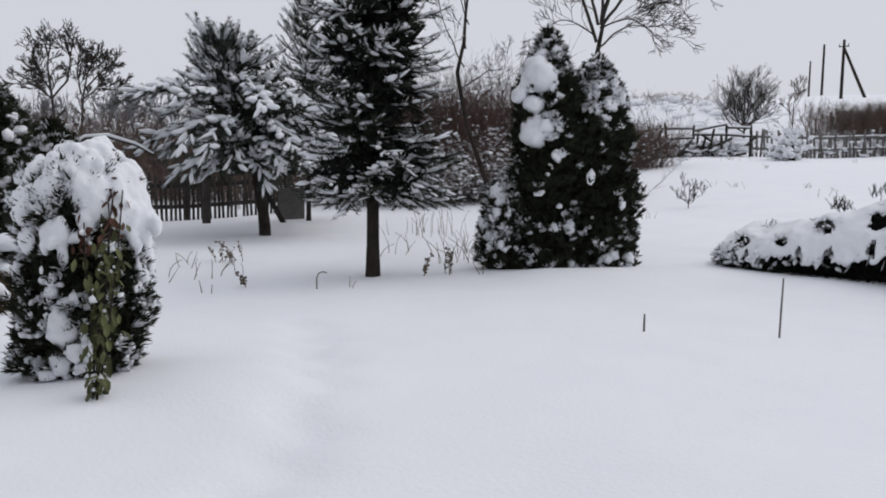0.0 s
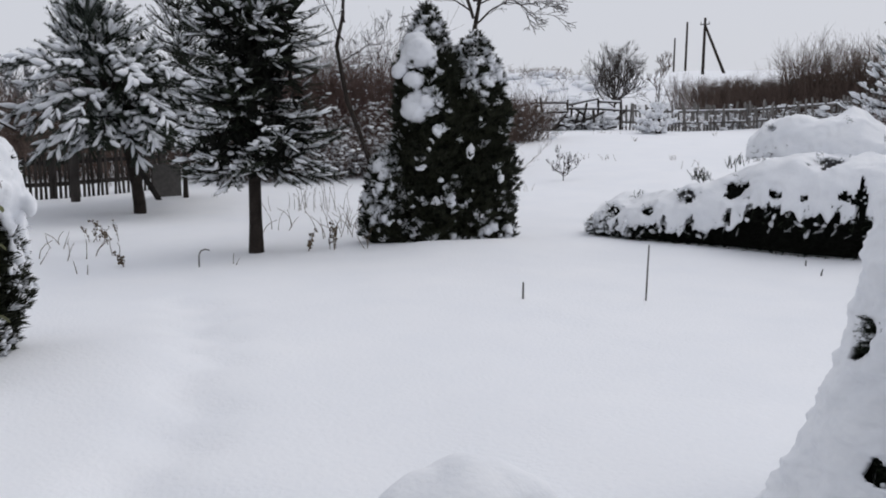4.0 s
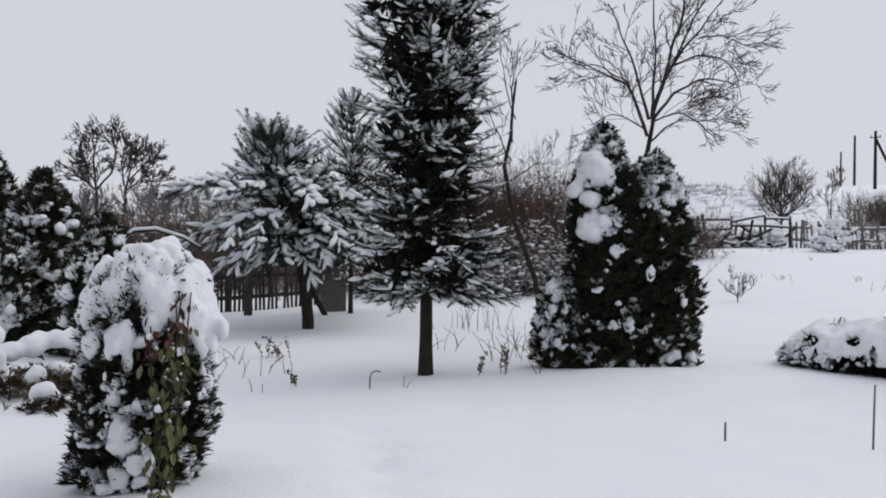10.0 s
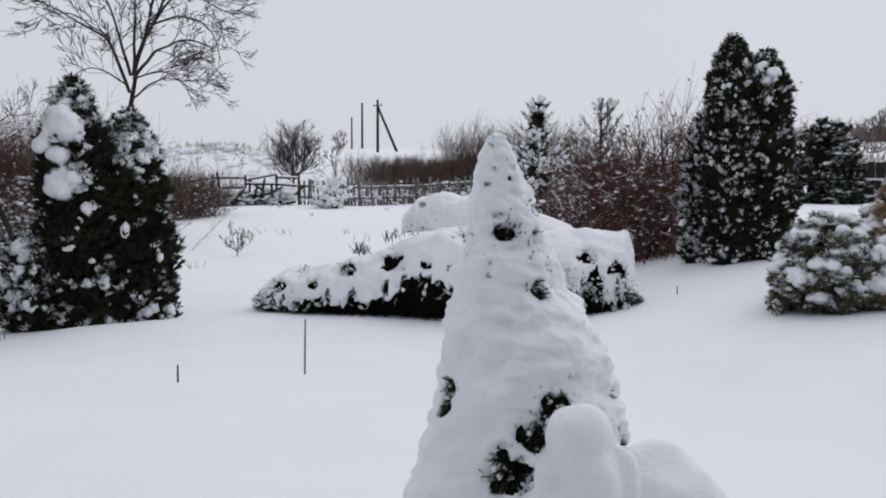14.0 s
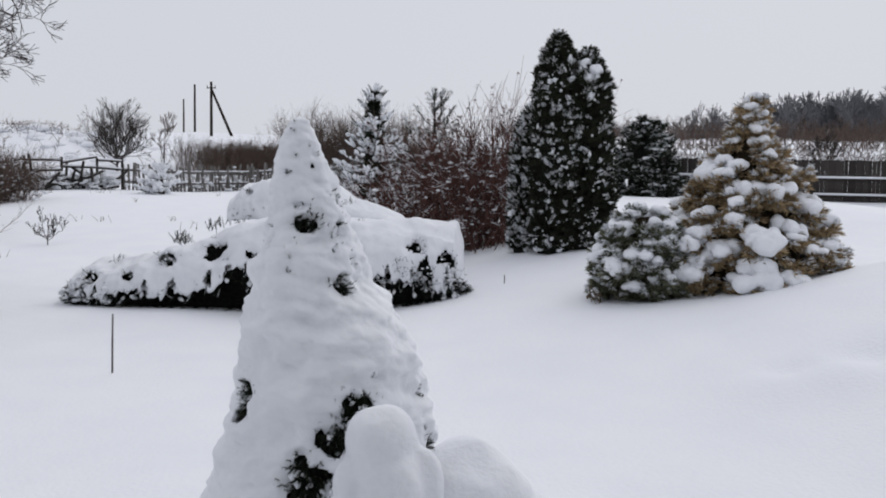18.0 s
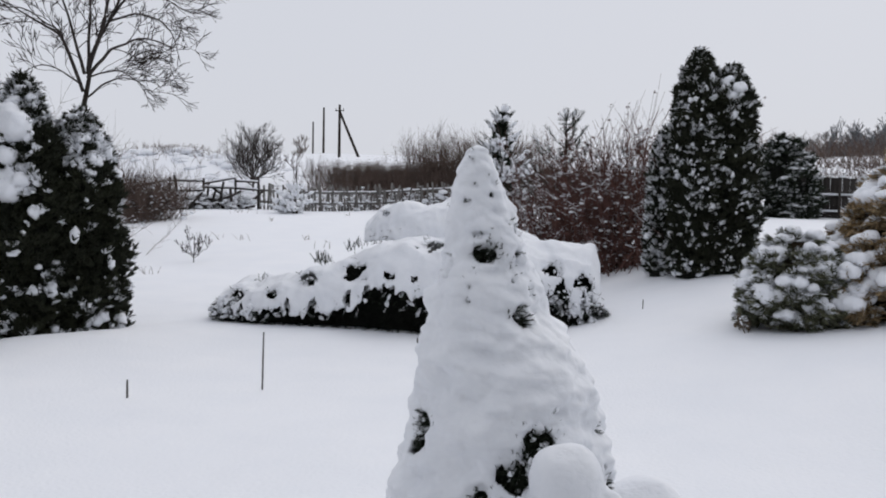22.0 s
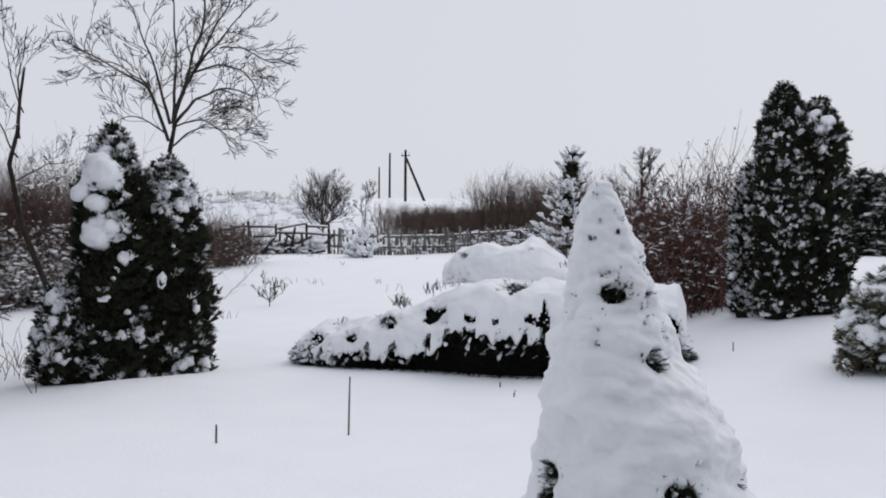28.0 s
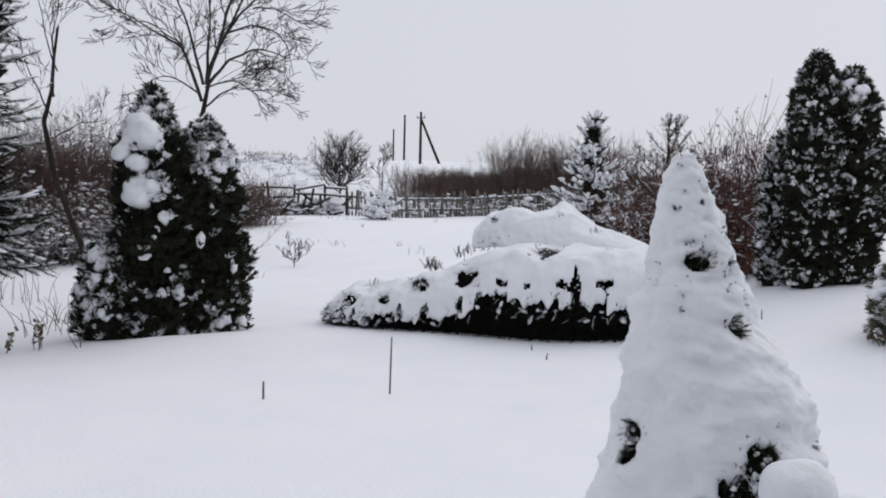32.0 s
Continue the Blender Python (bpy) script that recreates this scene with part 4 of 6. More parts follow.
def leafy_shrub():
    rng = np.random.default_rng(72)
    t = thing("leafy_shrub", "thin shrub with hanging olive leaves, some withered brown", "shrub", -4.1, 0.78)
    stems = []
    for k in range(5):
        a = np.array([0.03 * rng.normal(), 0.03 * rng.normal(), -0.05])
        top = np.array([-0.38 + 0.05 * rng.normal(), 0.3 + 0.06 * rng.normal(), 1.16 + 0.1 * rng.normal()])
        s = np.linspace(0, 1, 8)[:, None]
        stems.append(a + (top - a) * s + np.array([0.14, -0.03, 0]) * np.sin(s * 3.1) + 0.01 * rng.normal(size=(8, 3)))
        part("stem", pipe(stems[-1], np.linspace(0.008, 0.004, 8), 5), BARK, t)
    leaf_v = np.array([[0, 0, 0], [0.35, 0.2, 0.03], [0.75, 0.16, 0.0], [1, 0, -0.08], [0.75, -0.16, 0.0], [0.35, -0.2, 0.03], [0.5, 0, -0.05]], float)
    leaf_f = np.array([[0, 6, 1], [1, 6, 2], [2, 6, 3], [3, 6, 4], [4, 6, 5], [5, 6, 0]])
    for name, n, lo, hi, mat, lab in (("leaves", 210, 0.0, 0.85, LEAF, "olive green hanging leaves"), ("withered_leaves", 38, 0.84, 1.0, DEADLEAF, "withered brown leaves")):
        u = rng.uniform(lo, hi, n)
        pick = rng.integers(0, 5, n)
        p = np.array([[np.interp(a, np.linspace(0, 1, 8), stems[k][:, c]) for c in range(3)] for a, k in zip(u, pick)]) + rng.normal(size=(n, 3)) * 0.03
        d = rng.normal(size=(n, 3)) * 0.5 + np.array([0.2, -0.1, -1.0])
        part(name, spread((leaf_v, leaf_f), frames(d), p, rng.uniform(0.055, 0.1, n)), mat, t, lab, kind="stuff")
    q = np.concatenate(stems)[rng.integers(0, 40, 44)] + rng.normal(size=(44, 3)) * 0.035
    part("snow", lumps(q, 0.01 * rng.lognormal(0, 0.5, 44), rng, DABS), SNOW_FLUFF, t, "dabs of snow on leaves", True, "stuff")


leafy_shrub()


# snow-buried shrubs at the left
def buried_shrub(label, x, y, rows, twig_n, seed, mat, name="buried_shrub"):
    rng = np.random.default_rng(seed)
    t = thing(name, label, "shrub", x, y, None, "snow-buried shrubs")
    c, s = [], []
    for (ax, ay, az), (bx, by, bz), w, n in rows:
        for u in np.linspace(0, 1, n):
            arch = math.sin(math.pi * u) * 0.05
            c.append((ax + (bx - ax) * u + 0.03 * rng.normal(), ay + (by - ay) * u + 0.03 * rng.normal(), az + (bz - az) * u + arch))
            k = w * rng.uniform(0.72, 1.25)
            s.append((k, k, k * rng.uniform(0.75, 1.05)))
    merged(part("snow", lumps(c, s, rng, BIGS), SNOW_FLUFF, t, "thick rounded pillows of snow", True), 0.02, 3)
    p = np.array(c)[rng.integers(0, len(c), twig_n)] * np.array([1, 1, 0.25]) + rng.normal(size=(twig_n, 3)) * np.array([0.14, 0.14, 0.06])
    p[:, 2] = np.abs(p[:, 2])
    d = rng.normal(size=(twig_n, 3)) * 0.7 + UP * 0.6 + np.array([0.5, -0.1, 0])
    part("foliage", scatter(SPRAYS, d, p, rng.uniform(0.6, 1.2, twig_n), rng), mat, t, "brown leaves and twigs", kind="stuff")
    return t


buried_shrub("low shrub bent into arches under pillows of snow", -8.75, 0.35, [((-0.1, -0.5, 0.46), (-0.05, 0.55, 0.5), 0.21, 8), ((0.0, 0.6, 0.42), (0.25, 0.78, 0.25), 0.13, 4), ((0.5, 0.62, 0.3), (0.5, 0.2, 0.1), 0.13, 5),
                                                                              ((0.5, 0.2, 0.1), (0.45, -0.25, 0.12), 0.17, 5), ((0.35, -0.2, 0.2), (0.2, -0.25, 0.47), 0.2, 4), ((0.3, -0.3, 0.1), (0.35, -0.75, 0.2), 0.23, 5),
                                                                              ((0.42, 0.55, 0.22), (0.38, 0.72, 0.5), 0.13, 4), ((0.5, -0.5, 0.1), (0.55, 0.3, 0.06), 0.16, 6), ((-0.1, 0.1, 0.5), (-0.1, 0.7, 0.56), 0.22, 5)], 200, 81, GOLD_CORE)
buried_shrub("low shrub with brown leaves under heavy snow", -8.7, -0.95, [((0, -0.9, 0.42), (0.05, 0.35, 0.46), 0.24, 7), ((0.35, -0.6, 0.16), (0.35, 0.25, 0.18), 0.21, 6), ((0.3, -0.2, 0.3), (0.3, 0.3, 0.34), 0.17, 4)], 260, 82, GOLD)
buried_shrub("small shrub of brown stalks tipped with snow caps", -8.6, 1.5, [((0, -0.2, 0.42), (-0.1, 0.5, 0.5), 0.11, 6), ((0.15, -0.15, 0.16), (0.05, 0.5, 0.2), 0.09, 5), ((-0.2, 0.6, 0.55), (-0.3, 0.9, 0.4), 0.12, 4)], 500, 83, WEED)
buried_shrub("tiny shrub with one cap of snow", -7.7, 1.3, [((0, 0, 0.13), (0.05, 0.08, 0.12), 0.09, 3)], 60, 84, GOLD_CORE)


# cone-shaped conifer wrapped in snow, close to the camera
def snow_cone():
    rng = np.random.default_rng(91)
    x0, y0 = 0.285, 1.91
    t = thing("cone_conifer", "small cone-shaped conifer wrapped in thick snow", "evergreen tree", x0, y0, 0.0)
    face, right = np.array([0.206, -0.979]), np.array([0.979, 0.206])
    zs = np.concatenate([np.linspace(-0.1, 1.69, 280), 1.69 + 0.065 * np.sin(np.linspace(0.05, 1, 14) * math.pi / 2)])
    prof = lambda z: np.interp(z, [-0.1, 0.0, 0.2, 0.45, 0.61, 0.79, 0.97, 1.1, 1.2, 1.41, 1.57, 1.66, 1.71, 1.74, 1.756], [0.68, 0.63, 0.525, 0.42, 0.374, 0.335, 0.303, 0.257, 0.212, 0.145, 0.1, 0.073, 0.05, 0.03, 0.0])  # noqa: E731
    cx = lambda z: np.interp(z, [0.45, 0.61, 0.79, 0.97, 1.1, 1.2, 1.41, 1.57, 1.72], [0.052, 0.07, 0.076, 0.058, 0.028, -0.005, -0.01, -0.03, -0.05])  # noqa: E731
    # gaps in the coat: height, place across, half width, half height
    spots = [(1.391, -0.008, 0.05, 0.026), (1.38, 0.035, 0.022, 0.022), (1.28, -0.06, 0.022, 0.022), (1.23, -0.07, 0.024, 0.018), (1.175, 0.112, 0.026, 0.02), (1.213, 0.114, 0.014, 0.014), (1.463, 0.112, 0.018, 0.026), (1.374, 0.113, 0.022, 0.036), (1.265, 0.15, 0.018, 0.02),
             (0.814, 0.089, 0.044, 0.062), (0.77, 0.06, 0.03, 0.04), (0.721, 0.013, 0.05, 0.046), (0.631, -0.103, 0.026, 0.044), (0.586, -0.047, 0.07, 0.042), (0.56, -0.1, 0.04, 0.03), (0.57, 0.117, 0.06, 0.036), (0.817, -0.299, 0.04, 0.055), (0.77, -0.31, 0.03, 0.04),
             (0.601, 0.358, 0.03, 0.06), (0.807, 0.314, 0.02, 0.024), (0.694, 0.318, 0.02, 0.04), (0.902, 0.158, 0.018, 0.014), (0.64, 0.127, 0.02, 0.01), (1.7, -0.025, 0.012, 0.01), (1.614, -0.021, 0.012, 0.01), (1.624, 0.048, 0.01, 0.01), (1.581, 0.04, 0.011, 0.011), (1.566, -0.069, 0.024, 0.013), (1.336, -0.138, 0.012, 0.02), (1.3, 0.087, 0.01, 0.01),
             (0.5, 0.38, 0.04, 0.05), (0.45, -0.2, 0.05, 0.04), (0.42, 0.05, 0.06, 0.04)]
    dents = [(1.655, 0.0, 0.02, 0.02), (1.53, 0.05, 0.018, 0.015), (1.08, -0.05, 0.035, 0.025), (0.98, 0.12, 0.035, 0.02), (0.92, -0.12, 0.04, 0.025), (0.85, -0.02, 0.035, 0.02), (1.12, 0.03, 0.03, 0.018), (0.75, -0.15, 0.04, 0.025), (0.7, 0.2, 0.03, 0.03), (1.45, -0.03, 0.03, 0.012), (1.33, 0.03, 0.04, 0.012), (0.88, 0.24, 0.03, 0.03), (1.02, -0.2, 0.03, 0.02)]
    na = 320
    a = np.arange(na) * 2 * np.pi / na
    zz, aa = np.meshgrid(zs, a, indexing="ij")
    d = np.stack([np.cos(aa), np.sin(aa)], -1)
    r = prof(zz)
    q = np.stack([d[..., 0] * r, d[..., 1] * r, zz], -1).reshape(-1, 3)
    w = q * np.array([1, 1, 1.7])
    r = r.ravel() * (1 + 0.06 * noise_at(q, 3.2, 2.2)) + np.clip(r.ravel() / 0.3, 0.3, 1) * 0.034 * noise_at(w, 6.0, 4.4) + np.clip(r.ravel() / 0.2, 0.4, 1) * 0.022 * noise_at(w, 12, 1.1) + 0.009 * noise_at(w, 24, 7.7) + 0.003 * noise_at(w, 45, 6.1)
    hole = np.zeros(len(r))
    dirs = []
    dent = np.zeros(len(r))
    for n, (z, u, w, h) in enumerate(spots + dents):
        rr = float(prof(z))
        s = np.clip(u / rr, -0.97, 0.97)
        n2 = right * s + face * math.sqrt(1 - s * s)
        c = np.array([n2[0] * rr, n2[1] * rr, z])
        off = (q - c) / np.array([w, w, h])
        off[:, 2] *= np.where(off[:, 2] > 0, 1.2, 0.85)
        dist = np.linalg.norm(off, axis=1)
        if n < len(spots):
            hole = np.maximum(hole, np.exp(-(dist**2) * 0.9) * (1.0 if w > 0.025 else 0.34))
        dent = np.maximum(dent, np.exp(-(dist**2) * 0.6) * min(1.0, w / 0.03))
        dirs.append((c, n2, math.sqrt(w * h), n < len(spots)))
    torn = hole * (1 + 1.5 * noise_at(q, 17, 3.3) + 0.5 * noise_at(q, 40, 8.3))
    r = np.maximum(r - 0.026 * dent, 0.002)
    v = np.stack([d[..., 0].ravel() * r + cx(q[:, 2]), d[..., 1].ravel() * r, q[:, 2]], -1)
    i, j = np.meshgrid(np.arange(len(zs) - 1), np.arange(na), indexing="ij")
    s, e = (i * na + j).ravel(), (i * na + (j + 1) % na).ravel()
    f = np.stack([s, e, e + na, s + na], -1)
    closed = torn[f].mean(1) < 0.38
    coat = part("snow", (v, f[closed]), SNOW_FLUFF, t, "thick coat of snow", True)
    thick = coat.modifiers.new("thickness", "SOLIDIFY")
    thick.thickness, thick.offset = 0.025, -1
    # inner cone in near-black: painted shade behind the gaps in the coat
    rin = np.maximum(prof(q[:, 2]) - 0.065 + 0.012 * noise_at(q, 25, 2.1), 0.002)
    part("inner_foliage", (np.stack([d[..., 0].ravel() * rin + cx(q[:, 2]), d[..., 1].ravel() * rin, q[:, 2]], -1), f), SHADE_CORE, t, "inner boughs coloured near-black for shade")
    p, dd = [], []
    for c, n2, w, gap in dirs:
        k = int(60 * (w / 0.04) ** 2) if gap else 0
        g = c + rng.normal(size=(k, 3)) * w * 0.55
        rr = prof(g[:, 2]) - (0.06 if gap else 0.035)
        n3 = unit(np.stack([g[:, 0], g[:, 1], 0 * g[:, 0]], -1))
        p.append(np.stack([n3[:, 0] * rr + cx(g[:, 2]), n3[:, 1] * rr, g[:, 2]], -1))
        dd.append(n3 * 0.9 - UP * 0.1 + rng.normal(size=(k, 3)) * 0.55)
    p, dd = np.concatenate(p), np.concatenate(dd)
    part("needles", scatter(FAT_TWIGS, dd, p, 0.06, rng), SPRUCE, t, "dark twigs showing through gaps", kind="stuff")
    k = rng.uniform(0, 1, len(p)) < 0.07
    part("frosted_foliage", scatter(FAT_TWIGS, dd[k] + 0.3 * rng.normal(size=(k.sum(), 3)), p[k], 0.055, rng), FROST, t, "twigs coated with snow", kind="stuff")
    k = rng.uniform(0, 1, len(p)) < 0.07
    part("snow_dab", lumps(p[k] + unit(dd[k]) * 0.045, 0.011 * rng.lognormal(0, 0.4, k.sum()), rng, DABS), SNOW_FLUFF, t, "crumbs of snow in the gaps", True, "stuff")
    part("trunk", pipe([(0, 0, -0.1), (-0.03, 0, 1.0), (-0.08, 0, 1.6)], [0.05, 0.03, 0.01], 6), BARK, t)
    bough = part("low_bough", lumps([(0.31, -0.38, 0.73), (0.31, -0.37, 0.6), (0.3, -0.38, 0.45), (0.27, -0.36, 0.28), (0.36, -0.3, 0.2), (0.43, -0.36, 0.6), (0.22, -0.44, 0.62), (0.2, -0.42, 0.48)], [(0.11, 0.11, 0.12), (0.16, 0.13, 0.16), (0.19, 0.15, 0.18), (0.2, 0.17, 0.2), (0.22, 0.2, 0.22), (0.07, 0.08, 0.12), (0.06, 0.05, 0.07), (0.09, 0.08, 0.1)], rng, SOFT), SNOW_FLUFF, t, "snow pillow on a low bough", True)
    merged(bough, 0.012)


snow_cone()
lump = thing("snowy_bush", "small bush wholly buried in smooth snow", "shrub", 0.86, 2.15, 0.0)
bush_snow = part("snow", lumps([(-0.03, -0.1, 0.25), (0.1, -0.02, 0.12)], [(0.27, 0.27, 0.35), (0.32, 0.32, 0.28)], np.random.default_rng(3), SOFT), SNOW_FLUFF, lump, "smooth snow", True)
merged(bush_snow, 0.015)
low_lump = thing("snowy_bush", "low flat bush hidden under a mound of snow", "shrub", -1.03, 1.12, 0.0)
low_snow = part("snow", lumps([(0, 0, 0.03), (0.09, 0.12, 0.04), (-0.1, -0.1, 0.04), (-0.02, 0.1, 0.06), (0.06, -0.04, 0.06)], [(0.28, 0.28, 0.26), (0.22, 0.22, 0.22), (0.21, 0.21, 0.21), (0.2, 0.2, 0.21), (0.2, 0.2, 0.2)], np.random.default_rng(4), SOFT), SNOW_FLUFF, low_lump, "smooth snow", True)
merged(low_snow, 0.015, 25)


# spreading juniper under a blanket of snow
def blanket(stations, seed, at, dents=(), cols=420, finger=0.16):
    """Snow laid over a low wide shrub: rows of x, front, back, top and height of the hanging edge, run together into one soft sheet."""
    st = np.array(stations, float)
    q = np.linspace(0, 1, cols)
    q = 0.5 - 0.5 * np.cos(np.pi * (0.5 * q + 0.5 * (0.5 - 0.5 * np.cos(np.pi * q))))
    x = st[0, 0] + (st[-1, 0] - st[0, 0]) * q
    F, B, T, L = (np.interp(x, st[:, 0], st[:, c]) for c in (1, 2, 3, 4))
    one = lambda f, o: noise_at(np.stack([x, 0 * x, 0 * x], -1), f, seed + o)  # noqa: E731
    full = np.clip((T - L) / 0.35, 0, 1)
    drop = (finger * np.clip(one(4.2, 0.3) + 0.25, 0, 1) ** 1.3 + 0.85 * finger * np.clip(one(9.5, 1.7) + 0.1, 0, 1) + 0.4 * finger * one(21, 5.2)) * full
    D = np.maximum(B - F, 0.02)
    sh = np.minimum(0.6, 0.42 * D)
    rows = []
    for w in np.linspace(1, 0, 6)[:-1]:
        rows.append((F + 0.16 * w * full, L - drop * (1 - w) + 0.07 * w))
    for phi in np.linspace(0, np.pi / 2, 34):
        c, n = np.cos(phi), np.sin(phi)
        rows.append((F + sh * (1 - c) - 0.05 * full * np.sin(2 * phi) - 0.03 * drop / finger * (1 - n) ** 2, L + (T - L) * n ** 0.85 - drop * (1 - n) ** 2.2))
    for w in np.linspace(0, 1, 16)[1:]:
        rows.append((F + sh + (B - F - 1.5 * sh) * w, T + 0 * x))
    for phi in np.linspace(0, np.pi / 2, 9)[1:]:
        rows.append((B - 0.5 * sh * np.cos(phi) * 1.0 + 0 * x, L + (T - L) * np.cos(phi)))
    y, z = np.stack([r[0] for r in rows]), np.stack([r[1] for r in rows])
    xx = np.broadcast_to(x, y.shape)
    v = np.stack([xx, y, z], -1).reshape(-1, 3)
    soft = (np.clip((z - L) / 0.3, 0, 1) * full).ravel()
    bump = 0.11 * noise_at(v, 1.7, seed + 0.4) + 0.06 * noise_at(v, 4.4, seed + 8.1) + 0.016 * noise_at(v, 11, seed + 3.3)
    v[:, 2] += bump * soft
    v[:, 1] += (0.04 * noise_at(v, 5.5, seed + 6.6) + 0.02 * noise_at(v, 13, seed + 2.2)) * full[None].repeat(len(rows), 0).ravel()
    for dx, dy, dz, w in dents:
        g = np.exp(-((v[:, 0] - dx) ** 2 + (v[:, 1] - dy) ** 2 + 2.0 * (v[:, 2] - dz) ** 2) / (w * w))
        v[:, 1] += 0.7 * w * g
        v[:, 2] -= 0.5 * w * g
    # torn away in the sags and in places along the hanging edge
    up = ((z - L) / np.maximum(T - L, 0.05)).ravel()
    torn = np.zeros(len(v))
    for dx, dy, dz, w in dents:
        torn = np.maximum(torn, np.exp(-(((v[:, 0] - dx) / w) ** 2 + (0.5 * (v[:, 1] - dy) / w) ** 2 + ((v[:, 2] - dz) / (0.62 * w)) ** 2)))
    torn = torn * (1 + 1.7 * noise_at(v, 8, seed + 1.3) + 0.4 * noise_at(v, 22, seed + 4.3))
    ends = np.interp(x, [x[0], x[0] + 0.9, x[0] + 1.3, x[-1] - 0.8, x[-1] - 0.4, x[-1]], [0.32, 0.2, 0, 0, 0.24, 0.3])
    edge = 1.1 * noise_at(v * np.array([1, 0.5, 0.22]), 6.0, seed + 7.7) + 0.45 * noise_at(v * np.array([1, 0.5, 0.25]), 15, seed + 2.9)
    torn = np.maximum(torn, np.where(up < 0.85, 0.2 + edge + 1.1 * np.tile(ends, len(rows)) - 1.15 * np.clip(up, 0, 1), 0) if finger > 0.1 else 0)
    i, j = np.meshgrid(np.arange(len(rows) - 1), np.arange(cols - 1), indexing="ij")
    k = (i * cols + j).ravel()
    f = np.stack([k, k + 1, k + cols + 1, k + cols], -1)
    return (v - np.array(at), f[torn[f].mean(1) < 0.42]), (x, F, B, T, L)


def juniper():
    rng = np.random.default_rng(101)
    at = (-2.0, 9.7, 0.0)
    t = thing("spreading_juniper", "wide dark juniper under a thick dripping blanket of snow", "shrub", *at)
    body = [(-4.55, 9.12, 9.35, 0.4, 0.16), (-4.49, 8.95, 9.6, 0.52, 0.17), (-4.32, 8.8, 9.9, 0.58, 0.2), (-3.9, 8.68, 10.1, 0.61, 0.24), (-3.4, 8.62, 10.2, 0.70, 0.28), (-3.05, 8.62, 10.3, 0.83, 0.31), (-2.7, 8.65, 10.6, 0.99, 0.44),
            (-2.3, 8.68, 10.8, 1.10, 0.58), (-1.9, 8.7, 10.9, 1.17, 0.56), (-1.4, 8.8, 11.0, 1.18, 0.54), (-0.9, 8.95, 11.0, 1.16, 0.52), (-0.3, 9.1, 10.9, 1.12, 0.46), (0.16, 9.25, 10.8, 1.1, 0.4), (0.3, 9.35, 10.6, 1.05, 0.34), (0.39, 9.5, 10.4, 0.82, 0.26), (0.43, 9.7, 10.1, 0.3, 0.14)]
    crest = [(-2.9, 10.35, 10.5, 1.15, 1.08), (-2.87, 10.15, 10.8, 1.40, 1.1), (-2.65, 10.0, 11.1, 1.6, 1.13), (-2.3, 9.95, 11.2, 1.70, 1.15), (-2.03, 9.95, 11.2, 1.64, 1.16), (-1.7, 9.95, 11.2, 1.71, 1.16), (-1.45, 9.98, 11.1, 1.56, 1.12), (-1.2, 10.0, 11.1, 1.45, 1.08),
             (-0.85, 10.05, 11.0, 1.32, 1.04), (-0.5, 10.15, 10.8, 1.18, 1.0), (-0.35, 10.3, 10.6, 1.06, 0.98)]
    dents = [(-1.66, 9.15, 1.1, 0.17), (-2.52, 8.8, 0.76, 0.18), (-3.15, 8.75, 0.66, 0.13), (-0.92, 9.1, 0.78, 0.14), (-1.3, 8.95, 0.74, 0.13), (-4.2, 8.8, 0.4, 0.12), (-0.15, 9.3, 0.85, 0.14), (-2.1, 8.8, 0.74, 0.1), (0.15, 9.4, 0.7, 0.14), (-3.6, 8.7, 0.46, 0.09), (-1.75, 8.85, 0.72, 0.1)]
    high = [(-1.6, 10.0, 1.6, 0.1), (-2.55, 10.05, 1.5, 0.06)]
    sheet, (x, F, B, T, L) = blanket(body, 4.0, at, dents)
    cover = part("snow", sheet, SNOW_FLUFF, t, "blanket of snow hanging over the edge", True)
    thick = cover.modifiers.new("thickness", "SOLIDIFY")
    thick.thickness, thick.offset = 0.03, -1
    part("snow", blanket(crest, 9.0, at, high, 220, 0.05)[0], SNOW_FLUFF, t, "high crest of snow", True)
    # inside, from below the hanging edge to the ground: shade put into near-black colour
    cols = len(x)
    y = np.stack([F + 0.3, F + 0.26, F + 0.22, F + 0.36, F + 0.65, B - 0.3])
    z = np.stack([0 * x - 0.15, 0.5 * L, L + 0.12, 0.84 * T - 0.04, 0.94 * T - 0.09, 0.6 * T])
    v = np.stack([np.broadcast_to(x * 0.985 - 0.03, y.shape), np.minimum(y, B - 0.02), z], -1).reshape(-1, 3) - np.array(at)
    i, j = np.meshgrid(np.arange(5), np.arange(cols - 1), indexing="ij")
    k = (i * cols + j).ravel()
    part("inner_foliage", (v, np.stack([k, k + 1, k + cols + 1, k + cols], -1)), SHADE_CORE, t, "inner boughs coloured near-black as shade")
    # twigs in the same near-black, painted shade beneath the crest
    under = [(-2.75, 10.25, 1.18), (-2.6, 10.12, 1.17), (-2.45, 10.08, 1.17), (-2.3, 10.06, 1.18)]
    p = np.concatenate([np.array(c) + rng.normal(size=(30, 3)) * np.array([0.07, 0.03, 0.035]) for c in under]) - np.array(at)
    part("pocket_twig", scatter(TWIGS, rng.normal(size=(len(p), 3)) * 0.5 + np.array([0, -1.0, 0]), p, rng.uniform(0.08, 0.14, len(p)), rng), SHADE_CORE, t, "twigs coloured near-black as shade under the crest", kind="stuff")

